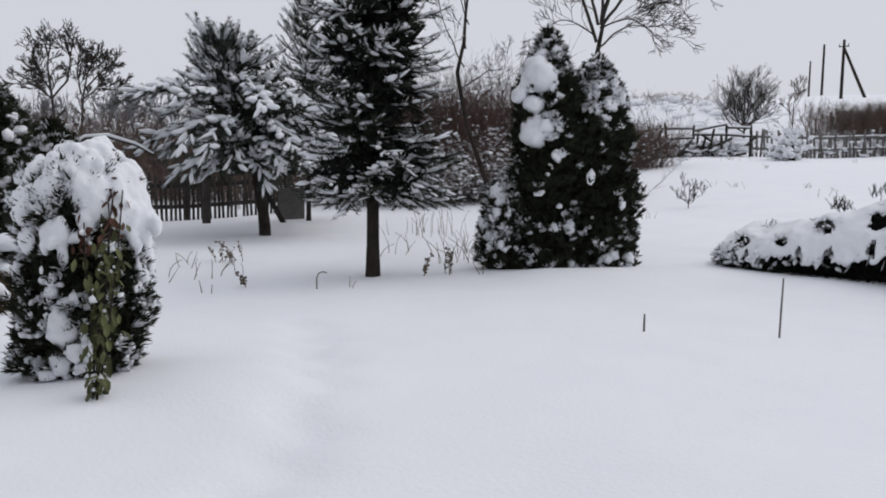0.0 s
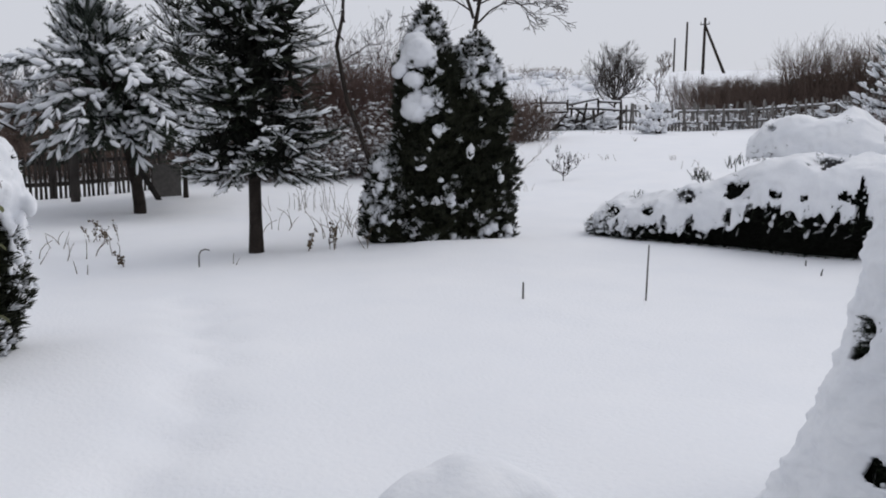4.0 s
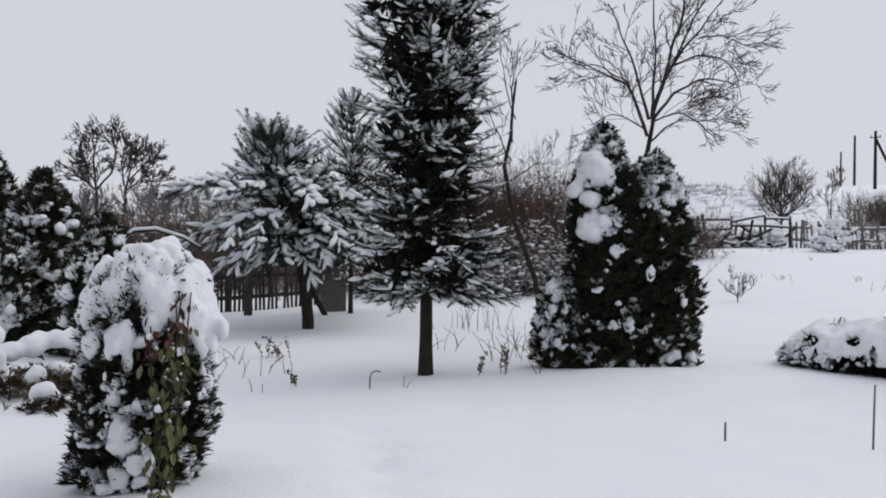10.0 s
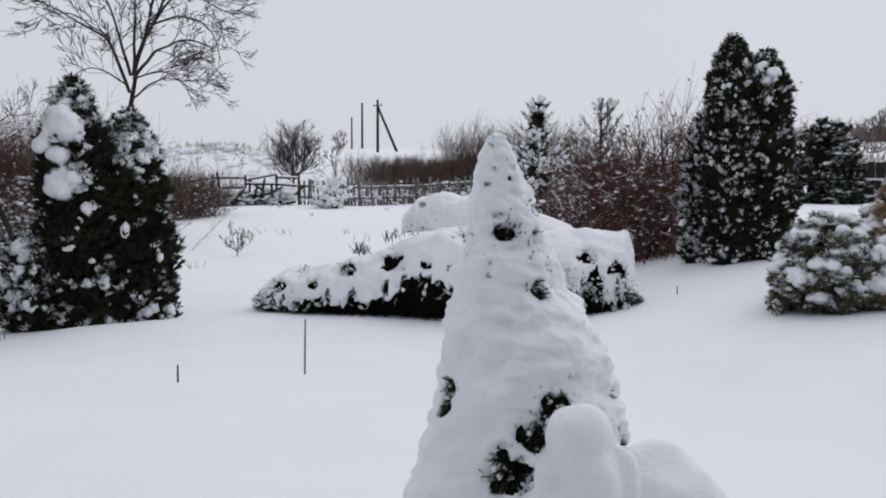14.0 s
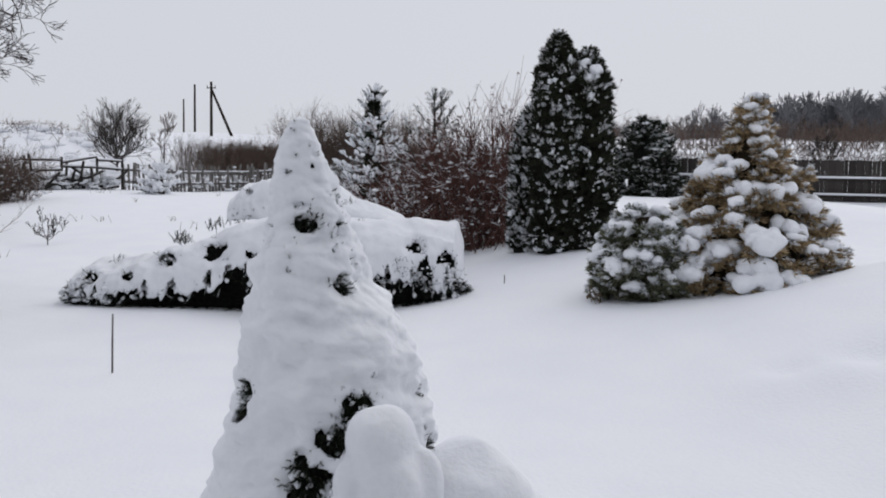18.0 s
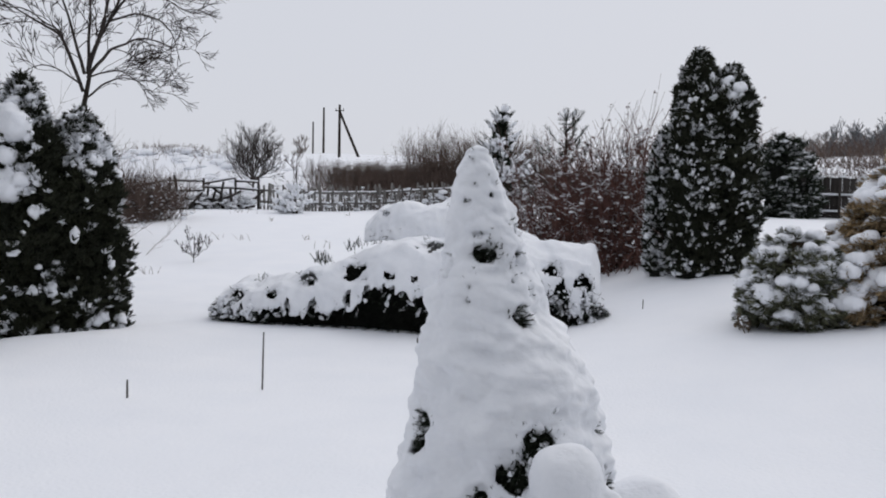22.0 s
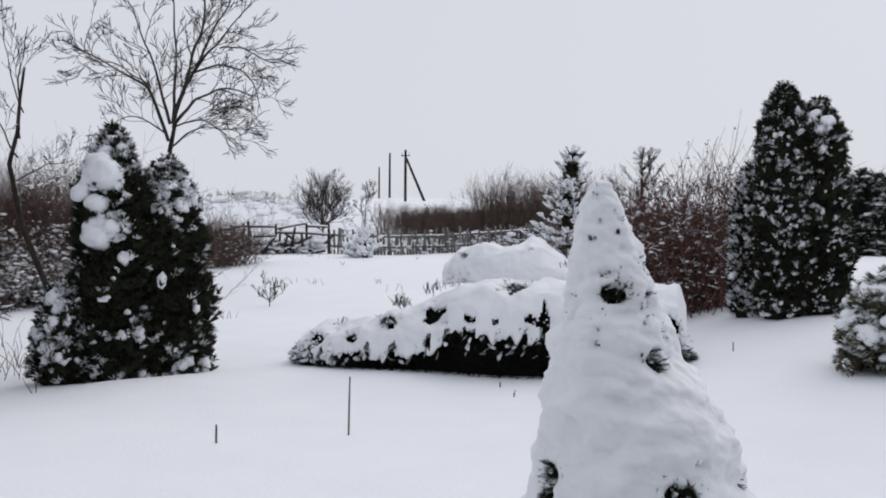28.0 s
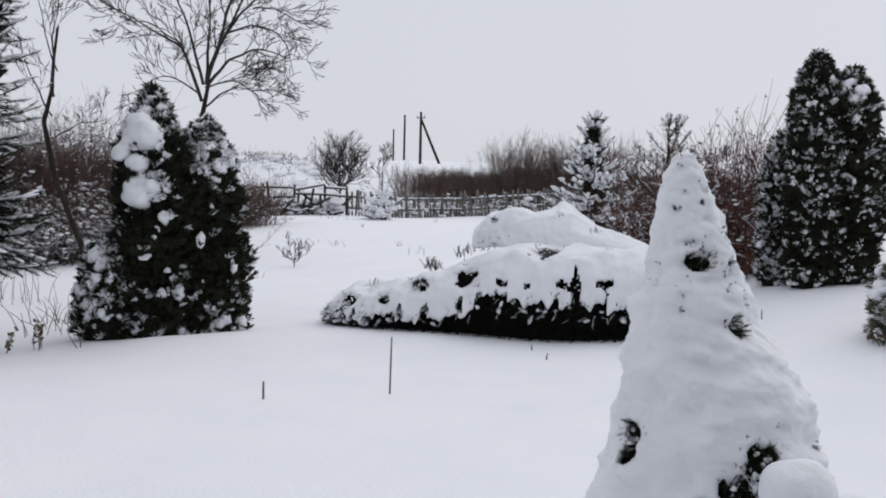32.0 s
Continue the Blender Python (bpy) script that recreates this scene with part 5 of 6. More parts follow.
    def fringe(n, inward, lo, hi, size, down):
        """Twigs along the front: how far behind the edge, and from which to which height."""
        k = rng.uniform(0, cols - 1, n)
        g = lambda c: np.interp(k, np.arange(cols), c)  # noqa: E731
        p = np.stack([g(x), g(F) + rng.uniform(*inward, n), lo(g(L), g(T)) + (hi(g(L), g(T)) - lo(g(L), g(T))) * rng.uniform(0, 1, n)], -1) - np.array(at)
        d = np.stack([0.5 * rng.normal(size=n) + 0.8 * (g(x) > 0.2) - 0.8 * (g(x) < -4.45), -0.9 + 0.3 * rng.normal(size=n), down + 0.45 * rng.normal(size=n)], -1)
        return p, d, rng.uniform(*size, n)

    # needles below the edge carry the shade in their colour; bough ends don't
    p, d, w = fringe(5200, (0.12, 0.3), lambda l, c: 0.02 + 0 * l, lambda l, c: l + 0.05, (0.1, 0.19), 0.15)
    part("needles", scatter(TWIGS, d, p, w, rng), SHADE_CORE, t, "needled boughs coloured near-black as shade under the snow", kind="stuff")
    p, d, w = fringe(600, (0.05, 0.16), lambda l, c: 0.55 * l, lambda l, c: l + 0.06, (0.09, 0.17), -0.3)
    part("bough_end", scatter(TWIGS, d, p, w, rng), SPRUCE, t, "drooping bough ends", kind="stuff")
    m = rng.uniform(0, 1, len(p)) < 0.5
    part("frosted_needles", scatter(TWIGS, d[m], p[m] + np.array([0, -0.015, 0.012]), w[m] * 0.95, rng), FROST, t, "bough ends coated with snow", kind="stuff")
    m = rng.uniform(0, 1, len(p)) < 0.2
    pick, fr = rng.integers(0, 5, m.sum()), frames(d[m])
    sc, c = np.stack([w[m] * 0.5, w[m] * 0.2, w[m] * 0.2], -1), p[m] + unit(d[m]) * (w[m] * 0.5)[:, None] + UP * 0.012
    part("snow_dab", join([spread(DABS[n], fr[pick == n], c[pick == n], sc[pick == n]) for n in range(5)]), SNOW_FLUFF, t, "snow on the bough ends", True, "stuff")
    # dark needles in the sags and at the two ends, where the snow is thinner
    spots = [(a, b + 0.06, c, 0.6 * w, 44) for a, b, c, w in dents] + [(a, b + 0.03, c, 0.4 * w, 12) for a, b, c, w in high]
    spots += [(-4.45, 8.86, 0.2, 0.08, 16), (-4.3, 8.8, 0.2, 0.09, 18), (-4.0, 8.72, 0.2, 0.08, 16), (0.28, 9.3, 0.6, 0.09, 40), (0.34, 9.4, 0.4, 0.09, 40), (0.0, 9.16, 0.55, 0.1, 44), (-0.3, 9.05, 0.62, 0.09, 34)]
    p = np.concatenate([np.array([a, b, c]) + rng.normal(size=(n, 3)) * np.array([w, 0.02, 0.7 * w]) for a, b, c, w, n in spots]) - np.array(at)
    d = rng.normal(size=p.shape) * 0.55 + np.array([0, -0.8, 0.15])
    w = rng.uniform(0.05, 0.09, len(p))
    part("pocket_twig", scatter(TWIGS, d, p, w, rng), SPRUCE, t, "dark twigs in a sag of the snow", kind="stuff")
    m = rng.uniform(0, 1, len(p)) < 0.3
    part("snow_dab", lumps(p[m] + unit(d[m]) * (w[m] * 0.7)[:, None], w[m] * 0.22, rng, DABS), SNOW_FLUFF, t, "snow caught in the sags", True, "stuff")
    # twig ends standing out of the blanket
    spots = [(-3.25, 9.35, 0.88, 1.0), (-3.18, 9.3, 0.86, 1.0), (-3.08, 9.25, 0.86, 0.8), (-3.96, 9.2, 0.6, 0.6), (-2.85, 9.5, 1.02, 0.7), (-2.78, 9.55, 1.08, 0.8), (-0.9, 9.5, 1.16, 0.3), (-1.15, 10.1, 1.4, 0.4)]
    p = np.concatenate([np.array([a, b, c]) + rng.normal(size=(9, 3)) * np.array([0.05, 0.04, 0.02]) for a, b, c, w in spots]) - np.array(at) - UP * 0.03
    size = np.concatenate([rng.uniform(0.1, 0.2, 9) * w for *_, w in spots])
    d = rng.normal(size=(len(p), 3)) * 0.4 + np.array([0.1, -0.2, 0.9])
    part("twig_tip", scatter(FAT_TWIGS, d, p, size, rng), SPRUCE, t, "needled tips above the snow", kind="stuff")
    m = rng.uniform(0, 1, len(p)) < 0.45
    part("frosted_needles", scatter(TWIGS, d[m], p[m] + UP * 0.01, size[m] * 0.9, rng), FROST, t, "frosted tips", kind="stuff")


juniper()

# bare trees
def fan(rows):
    """Lines of (across, height) laid in the plane in which the tree spreads, with a little depth."""
    g = random.Random(4)
    return [([(0.832 * (0.86 * a - 0.03 * k) - 0.555 * o, 0.555 * (0.86 * a - 0.03 * k) + 0.832 * o, z) for k, (a, z) in enumerate(line) for o in [g.uniform(-0.3, 0.3) * k]], r) for line, r in rows]


bare_tree("slim bare tree with wide arching limbs", -6.82, 9.34, [(0, 0, -0.1), (-0.02, 0, 1.2), (0.0, 0.0, 2.7), (0.1, 0.07, 3.4)], [], 1.0, 0.07, 2, 111, limbs=fan([
    ([(0.1, 3.35), (0.4, 4.1), (0.61, 4.7), (0.75, 5.4)], 0.034), ([(0.03, 3.1), (-0.3, 3.9), (-0.73, 4.17), (-1.4, 4.5)], 0.028), ([(0.1, 3.3), (0.5, 3.75), (1.05, 3.95), (1.55, 3.75)], 0.026),
    ([(0.4, 4.1), (0.85, 4.5), (1.4, 5.1)], 0.022), ([(0.05, 3.35), (-0.2, 4.3), (-0.6, 5.2)], 0.024), ([(0.1, 3.4), (0.2, 4.4), (0.1, 5.4)], 0.024), ([(0.05, 3.0), (0.55, 3.35), (1.1, 3.4)], 0.018), ([(0.3, 3.9), (0.9, 4.9), (1.2, 5.5)], 0.02), ([(0.4, 4.1), (1.0, 4.3), (1.45, 4.0), (1.65, 3.6)], 0.018), ([(0.1, 3.3), (0.6, 3.5), (1.1, 3.25), (1.3, 2.95)], 0.015), ([(0.0, 3.2), (-0.5, 3.5), (-0.9, 3.3)], 0.014), ([(0.85, 4.5), (1.3, 4.6), (1.6, 4.4)], 0.014), ([(-0.3, 3.9), (-0.8, 4.2), (-1.2, 4.2)], 0.014)]),
    twig=0.4, each=8, spread_=0.5, lift=0.1, shrink=0.68, wobble=0.16, thin=0.0042)
bare_tree("young leaning bare tree with a kinked trunk", -8.95, 9.6, [(0, 0, -0.1), (-0.12, -0.1, 0.9), (-0.42, -0.32, 1.9), (-0.56, -0.42, 2.8), (-0.49, -0.34, 3.3), (-0.47, -0.32, 3.8), (-0.43, -0.28, 4.3)], [], 0.8, 0.05, 2, 112, limbs=fan([
    ([(-0.66, 3.2), (-0.6, 4.0), (-0.45, 4.9)], 0.02), ([(-0.68, 2.9), (-1.0, 3.5), (-1.15, 4.2)], 0.014), ([(-0.7, 2.55), (-0.2, 2.85), (0.3, 2.95)], 0.013), ([(-0.6, 2.2), (0.0, 2.6), (0.3, 2.65)], 0.01), ([(-0.6, 3.6), (-0.75, 4.3), (-0.8, 4.8)], 0.012)]),
    snow=0.25, twig=0.36, each=4, spread_=0.5, lift=0.12, thin=0.0038)
def round_tree(label, x, y, tall, wide, seed, across, thin, lines=9, each=12):
    g = random.Random(seed)
    rows = []
    for k in range(lines):
        e = (k + 0.5) / lines * 2 - 1
        top = tall * (1 - 0.35 * e * e) * g.uniform(0.88, 1.05)
        o = g.uniform(-0.5, 0.5) * wide
        base = tall * g.uniform(0.12, 0.27)
        pts = [(e * wide * f, o * f, base + (top - base) * h) for f, h in ((0, 0), (0.5, 0.17), (0.95, 0.5), (0.92, 0.9))]
        rows.append(([(across[0] * a - across[1] * b, across[1] * a + across[0] * b, z) for a, b, z in pts], 0.012 * tall))
    return bare_tree(label, x, y, [(0, 0, -0.3), (0, 0, tall * 0.15), (0, 0, tall * 0.36)], [], 1, 0.022 * tall, 2, seed, limbs=rows, twig=0.19 * tall, each=each, lift=0.16, spread_=0.38, wobble=0.12, thin=thin)


round_tree("small bare fruit sapling in open snow", -8.65, 15.65, 0.68, 0.34, 113, (0.88, 0.47), 0.003, 7, 4)
far_limbs = [([(-0.7, 0.5), (-0.72, 2.6), (-0.75, 4.4), (-0.95, 6.0), (-0.7, 7.1)], 0.10), ([(-0.75, 4.2), (-1.5, 4.9), (-2.4, 5.0)], 0.05), ([(-0.8, 4.6), (-1.5, 5.8), (-1.6, 6.8)], 0.05), ([(-0.72, 4.3), (0.0, 5.2), (0.25, 6.4), (0.0, 7.2)], 0.06),
             ([(0.6, 0.5), (0.65, 2.6), (0.75, 4.2), (1.0, 5.5), (1.5, 6.7)], 0.09), ([(0.7, 4.2), (1.6, 4.9), (2.7, 4.8)], 0.05), ([(0.8, 4.7), (1.8, 5.8), (2.3, 6.1)], 0.05), ([(0.7, 4.5), (0.5, 5.7), (0.75, 7.0)], 0.05)]
bare_tree("large bare spreading tree beyond the fence", -39.1, 13.7, [(0, 0, -0.3), (0, 0, 0.4), (0, 0, 0.8)], [], 1, 0.16, 2, 114, limbs=[([(0.28 * a, 0.8 * a, 0.86 * z) for a, z in line], r) for line, r in far_limbs],
          twig=0.55, each=16, lift=0.08, spread_=0.55, wobble=0.15, thin=0.016)
round_tree("rounded bare tree on the slope", -20.9, 43.9, 3.55, 1.3, 115, (0.9, 0.43), 0.0062, 15, 11)
bare_tree("thin bare tree on the slope", -18.9, 45.6, [(0, 0, -0.3), (0, 0, 1.0), (0, 0, 2.0)], [((0, 0, 0.8), (-0.4, 0, 1), 0.8), ((0, 0, 1.5), (0.4, 0, 1), 0.7), ((0, 0, 2.0), (0, 0, 1), 0.8)], 0.9, 0.05, 3, 116, lift=0.3, thin=0.012, mat=BROWN)

# thickets behind the garden
thicket("brush_thicket", "reddish brown brush behind the garden", [(-18.5, 14.5), (-16.4, 16.6), (-15.0, 18.0)], 1500, 2.8, 2.2, 121, DULLRED, 0.009, 0.01, kind="stuff", snow_w=0.035, ragged=0.15)
thicket("brush_thicket", "brown brush behind the pine", [(-27, 7), (-22, 11), (-18.5, 14.5)], 1200, 2.0, 2.5, 138, BROWN, 0.010, 0.01, kind="stuff", snow_w=0.035, ragged=0.15)
thicket("snowy_brush", "low tangled brush sprinkled with snow", [(-17, 13), (-15, 14.6), (-12.6, 16.6)], 950, 1.6, 1.4, 122, BROWN, 0.008, 0.3, kind="stuff", snow_w=0.026, spread_=0.7, streaks=0.35)
thicket("brush_thicket", "dark brush beyond the left fence", [(-30, -4), (-29, 4), (-27, 10), (-24, 14)], 2000, 2.1, 3.0, 123, BROWN, 0.016, 0.03, kind="stuff", snow_w=0.05)
thicket("field_hedge", "long dark brown hedge across the field", [(-17.3, 47.4), (-14, 47), (-9, 46), (-3, 45), (2, 45)], 4200, 1.58, 2.2, 124, BROWN, 0.010, 0.0, kind="stuff", ragged=0.13, spread_=0.25, twigs=7)
thicket("tall_brush", "taller bare brush rising from the hedge", [(-11.5, 47), (-8, 46), (-4, 45.5)], 520, 3.0, 1.5, 125, BROWN, 0.013, 0.0, kind="stuff", twigs=8, ragged=0.15)
thicket("round_shrub", "rounded frosted shrub by the broken fence", [(-16.7, 25.0), (-15.9, 25.7)], 620, 1.55, 0.9, 126, BROWN, 0.008, 0.04, snow_w=0.022, spread_=0.45, twigs=7)
thicket("red_shrub", "dense red-brown shrub dusted with snow", [(-1.1, 15.3), (-0.2, 14.9)], 270, 1.75, 0.8, 127, RUST, 0.010, 0.14, streaks=0.26, ragged=0.22, leaf=1100, snow_w=0.019, spread_=0.5, group="red-brown shrubs")
thicket("red_shrub", "dense tall red-brown shrub beside the thuja", [(0.2, 14.6), (1.0, 14.3)], 270, 1.95, 0.7, 128, RUST, 0.010, 0.14, streaks=0.26, ragged=0.22, leaf=1100, snow_w=0.019, spread_=0.4, group="red-brown shrubs")
whorled("young pine standing inside the red shrubs", -0.55, 16.0, 3.1, 0.9, 0.85, 129, whorl=0.3, per=6, twig=0.21, protos=LONG_TWIGS, mat=SPRUCE, snow=0.35, name="young_pine", rise=0.5, droop=0.0, snow_size=0.022, pitch=0.14, rime=0.3)
whorled("blue-grey spruce with snow on its tiers", -3.35, 25.5, 3.9, 0.2, 1.6, 130, whorl=0.34, per=10, twig=0.32, protos=FAT_TWIGS, mat=SPRUCE, inner=0.3, inner_mat=SPRUCE, snow=0.85, rise=0.2, droop=0.25, snow_size=0.06, pitch=0.15, bare=0.2, rime=0.3, pads=1.0, shape=lambda u: 0.04 + 0.9 * (1 - u) ** 1.15)
whorled("small snow-covered conifer in the field", -12.9, 31.3, 1.0, 0.05, 0.85, 131, whorl=0.25, per=6, twig=0.3, mat=PINE, snow=0.95, rise=0.0, droop=0.1, snow_size=0.09, name="small_conifer", pitch=0.16)
padded("dark evergreen by the far fence", 7.0, 35.9, 3.5, 1.35, 132, 110, "bell", SPRUCE, None, (0.2, 0.45), 0.25, 0.3, 0.4, 2.0, 40, None, 0.4, 0.5, name="far_evergreen")


thicket("slope_scrub", "sparse dry scrub on the slope", [(-38, 57), (-31, 52), (-26, 49)], 260, 0.5, 3.5, 133, BROWN, 0.012, 0.0, kind="stuff", spread_=0.8)
thicket("railing_scrub", "dark weeds tangled round the broken railing", [(-20.6, 31.2), (-18.8, 33.2), (-17.2, 35.4)], 200, 0.8, 0.7, 134, TWIG, 0.012, 0.12, kind="stuff", snow_w=0.07, spread_=0.9)
thicket("fence_weeds", "dry weeds and brush along the far fence", [(-16.5, 37.5), (-12.1, 41.2), (-5, 43.6), (3, 42.8)], 600, 0.9, 0.8, 135, BROWN, 0.01, 0.12, kind="stuff", snow_w=0.06, spread_=0.7)


thicket("field_brush", "grey-brown brush across the far fields", [(10, 62), (22, 60), (34, 57), (48, 52)], 1100, 0.8, 4.5, 136, BROWN, 0.02, 0.1, kind="stuff", spread_=0.5)
thicket("field_brush", "low grey scrub behind the boarded fence", [(10, 46), (22, 42), (38, 42)], 900, 0.85, 3.0, 144, BROWN, 0.014, 0.12, kind="stuff", spread_=0.6, snow_w=0.05)
thicket("field_brush", "grey-brown scrub over the rising field", [(14, 78), (30, 74), (48, 70), (62, 64)], 1300, 1.3, 7.0, 145, BROWN, 0.025, 0.0, kind="stuff", spread_=0.5)
round_tree("lone small bare tree in the far field", 21.8, 55.3, 2.3, 0.9, 146, (0.93, -0.36), 0.01, 7, 7)
thicket("field_brush", "grey-brown brush below the woods", [(16, 120), (45, 112), (75, 100)], 1200, 2.6, 9.0, 137, BROWN, 0.035, 0.0, kind="stuff", spread_=0.5)


def snow_bank():
    rng = np.random.default_rng(139)
    k = 130
    u = rng.uniform(0, 1, k)
    x, y = -40 + 19 * u + rng.normal(size=k) * 2, 58 - 11 * u + rng.normal(size=k) * 3
    w = rng.uniform(0.15, 0.5, k)
    ob = part("snow_bank", lumps(np.stack([x, y, heights(x, y) - 0.1], -1), np.stack([w * 1.4, w * 1.4, w * 0.6], -1), rng, BIGS), SNOW, None, "uneven banks of drifted snow on the slope", True)
    tagged(ob, category="snow bank", kind="stuff")


snow_bank()


# their haze is in the pale material, not in the air
# far woods on the skyline
def far_woods(name, label, line, n, tall, deep, seed):
    rng = np.random.default_rng(seed)
    protos = []
    for k in range(5):
        out = []
        for _ in range(3):
            branching(rng, np.array([0, 0, 0.22]), unit(np.array([0.35 * rng.normal(), 0.35 * rng.normal(), 1])), 0.27, 0.014, 3, out, spread_=0.5, lift=0.2, shrink=0.72)
        out.append((np.zeros(3), np.array([0, 0, 0.3]), 0.02, 0.016, 4))
        out = [(a, b, max(r, 0.0035), max(s, 0.0035), d) for a, b, r, s, d in out]
        protos.append(limbs_geo(out, 3))
    line = np.array(line, float)
    s = rng.uniform(0, len(line) - 1, n)
    x = np.interp(s, range(len(line)), line[:, 0]) + rng.normal(size=n) * deep
    y = np.interp(s, range(len(line)), line[:, 1]) + rng.normal(size=n) * deep
    p = np.stack([x, y, heights(x, y) - 0.3], -1)
    pick = rng.integers(0, 5, n)
    turn = turned(rng.uniform(0, 6.28, n))
    sc = tall * rng.uniform(0.7, 1.25, n)
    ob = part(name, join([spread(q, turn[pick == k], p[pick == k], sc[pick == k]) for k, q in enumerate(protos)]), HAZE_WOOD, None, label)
    tagged(ob, category="far woods", kind="stuff")


far_woods("far_woods", "leafless woods coloured haze-grey along the far skyline", [(58, 215), (80, 200), (110, 180), (160, 150)], 300, 14, 11, 141)
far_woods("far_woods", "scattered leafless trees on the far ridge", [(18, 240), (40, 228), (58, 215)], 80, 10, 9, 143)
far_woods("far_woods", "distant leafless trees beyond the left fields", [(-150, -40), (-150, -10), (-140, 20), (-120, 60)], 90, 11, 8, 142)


# ---- fences, poles, sheds ----
def picket_fence(label, line, spacing, tall, wide, seed, mat, rails=(0.3, 0.75), tilt=2.0, posts=2.2, missing=0.02, snow=True, side=1, uneven=0.09, ledge=0.03):
    rng = np.random.default_rng(seed)
    line = np.array(line, float)
    t = thing("picket_fence", label, "fence", *line[0], 0.0, "garden fences")
    x0, y0 = line[0]
    for (ax, ay), (bx, by) in zip(line[:-1], line[1:]):
        L, yaw = math.hypot(bx - ax, by - ay), math.degrees(math.atan2(by - ay, bx - ax))
        pick = mesh_of("picket", box(wide, 0.022, tall, 0.005), mat)
        n = int(L / spacing)
        for i in range(n):
            if rng.uniform() < missing:
                continue
            u = (i + 0.5) / n
            x, y = ax + (bx - ax) * u, ay + (by - ay) * u
            ob = new("picket", pick)
            ob.parent = t
            ob.matrix_basis = pose(x - x0, y - y0, height(x, y) - 0.04, rng.normal() * tilt * 0.4, rng.normal() * tilt, yaw) @ Matrix.Diagonal((1, 1, 1 + uneven * rng.uniform(-1, 1), 1))
        m = max(1, int(L / posts))
        off = Vector((-math.sin(math.radians(yaw)), math.cos(math.radians(yaw)))) * 0.045 * side
        post = mesh_of("post", box(0.10, 0.10, tall * 1.0, 0.012), mat)
        for i in range(m + 1):
            u = i / m
            x, y = ax + (bx - ax) * u + off[0] * 2, ay + (by - ay) * u + off[1] * 2
            ob = new("post", post)
            ob.parent = t
            ob.matrix_basis = pose(x - x0, y - y0, height(x, y) - 0.1, rng.normal() * tilt * 0.5, rng.normal() * tilt * 0.5, yaw)
        for r in rails:
            for i in range(m):
                p = [np.array([ax + (bx - ax) * u + off[0], ay + (by - ay) * u + off[1]]) for u in (i / m, (i + 1) / m)]
                z = [height(*q) + r * tall for q in p]
                mid = [*(p[0] + p[1]) / 2, sum(z) / 2]
                l3 = math.hypot(L / m, z[1] - z[0])
                ob = new("rail", mesh_of("rail", box(l3, 0.035, 0.09, 0.006, False), mat))
                ob.parent = t
                ob.matrix_basis = pose(mid[0] - x0, mid[1] - y0, mid[2], 0, -math.degrees(math.atan2(z[1] - z[0], L / m)), yaw)
                if snow:
                    part("snow", box(l3 * 0.98, 0.05 + ledge, ledge, ledge * 0.35, False), SNOW_FLUFF, ob, "snow on the rail", True).location = (0, 0, 0.043 + ledge / 2)
    return t


picket_fence("dark wooden picket fence behind the pine", [(-16.6, -6), (-16.4, 0), (-16.2, 5), (-16.3, 10.4)], 0.105, 1.0, 0.06, 151, WOOD, snow=False, side=1)
picket_fence("crooked weathered picket fence across the field", [(-16.9, 36.3), (-12.1, 40.4), (-6, 43)], 0.175, 1.3, 0.1, 152, GREYWOOD, rails=(0.3, 0.72), tilt=7, missing=0.08, side=1, ledge=0.05, uneven=0.14)
picket_fence("pale picket fence at the far end of the field", [(-6, 43), (0, 42.5), (6.5, 41)], 0.19, 1.25, 0.11, 153, GREYWOOD, tilt=4, missing=0.05, side=1, ledge=0.04, uneven=0.12)
picket_fence("close-boarded dark fence below the woods", [(7.0, 37.6), (11.8, 36.2), (13.7, 34.8), (19.3, 33.5), (25, 33.5)], 0.15, 1.75, 0.1494, 154, WOOD, rails=(0.12, 0.52), tilt=0.3, missing=0.0, side=-1, uneven=0.015, ledge=0.09)


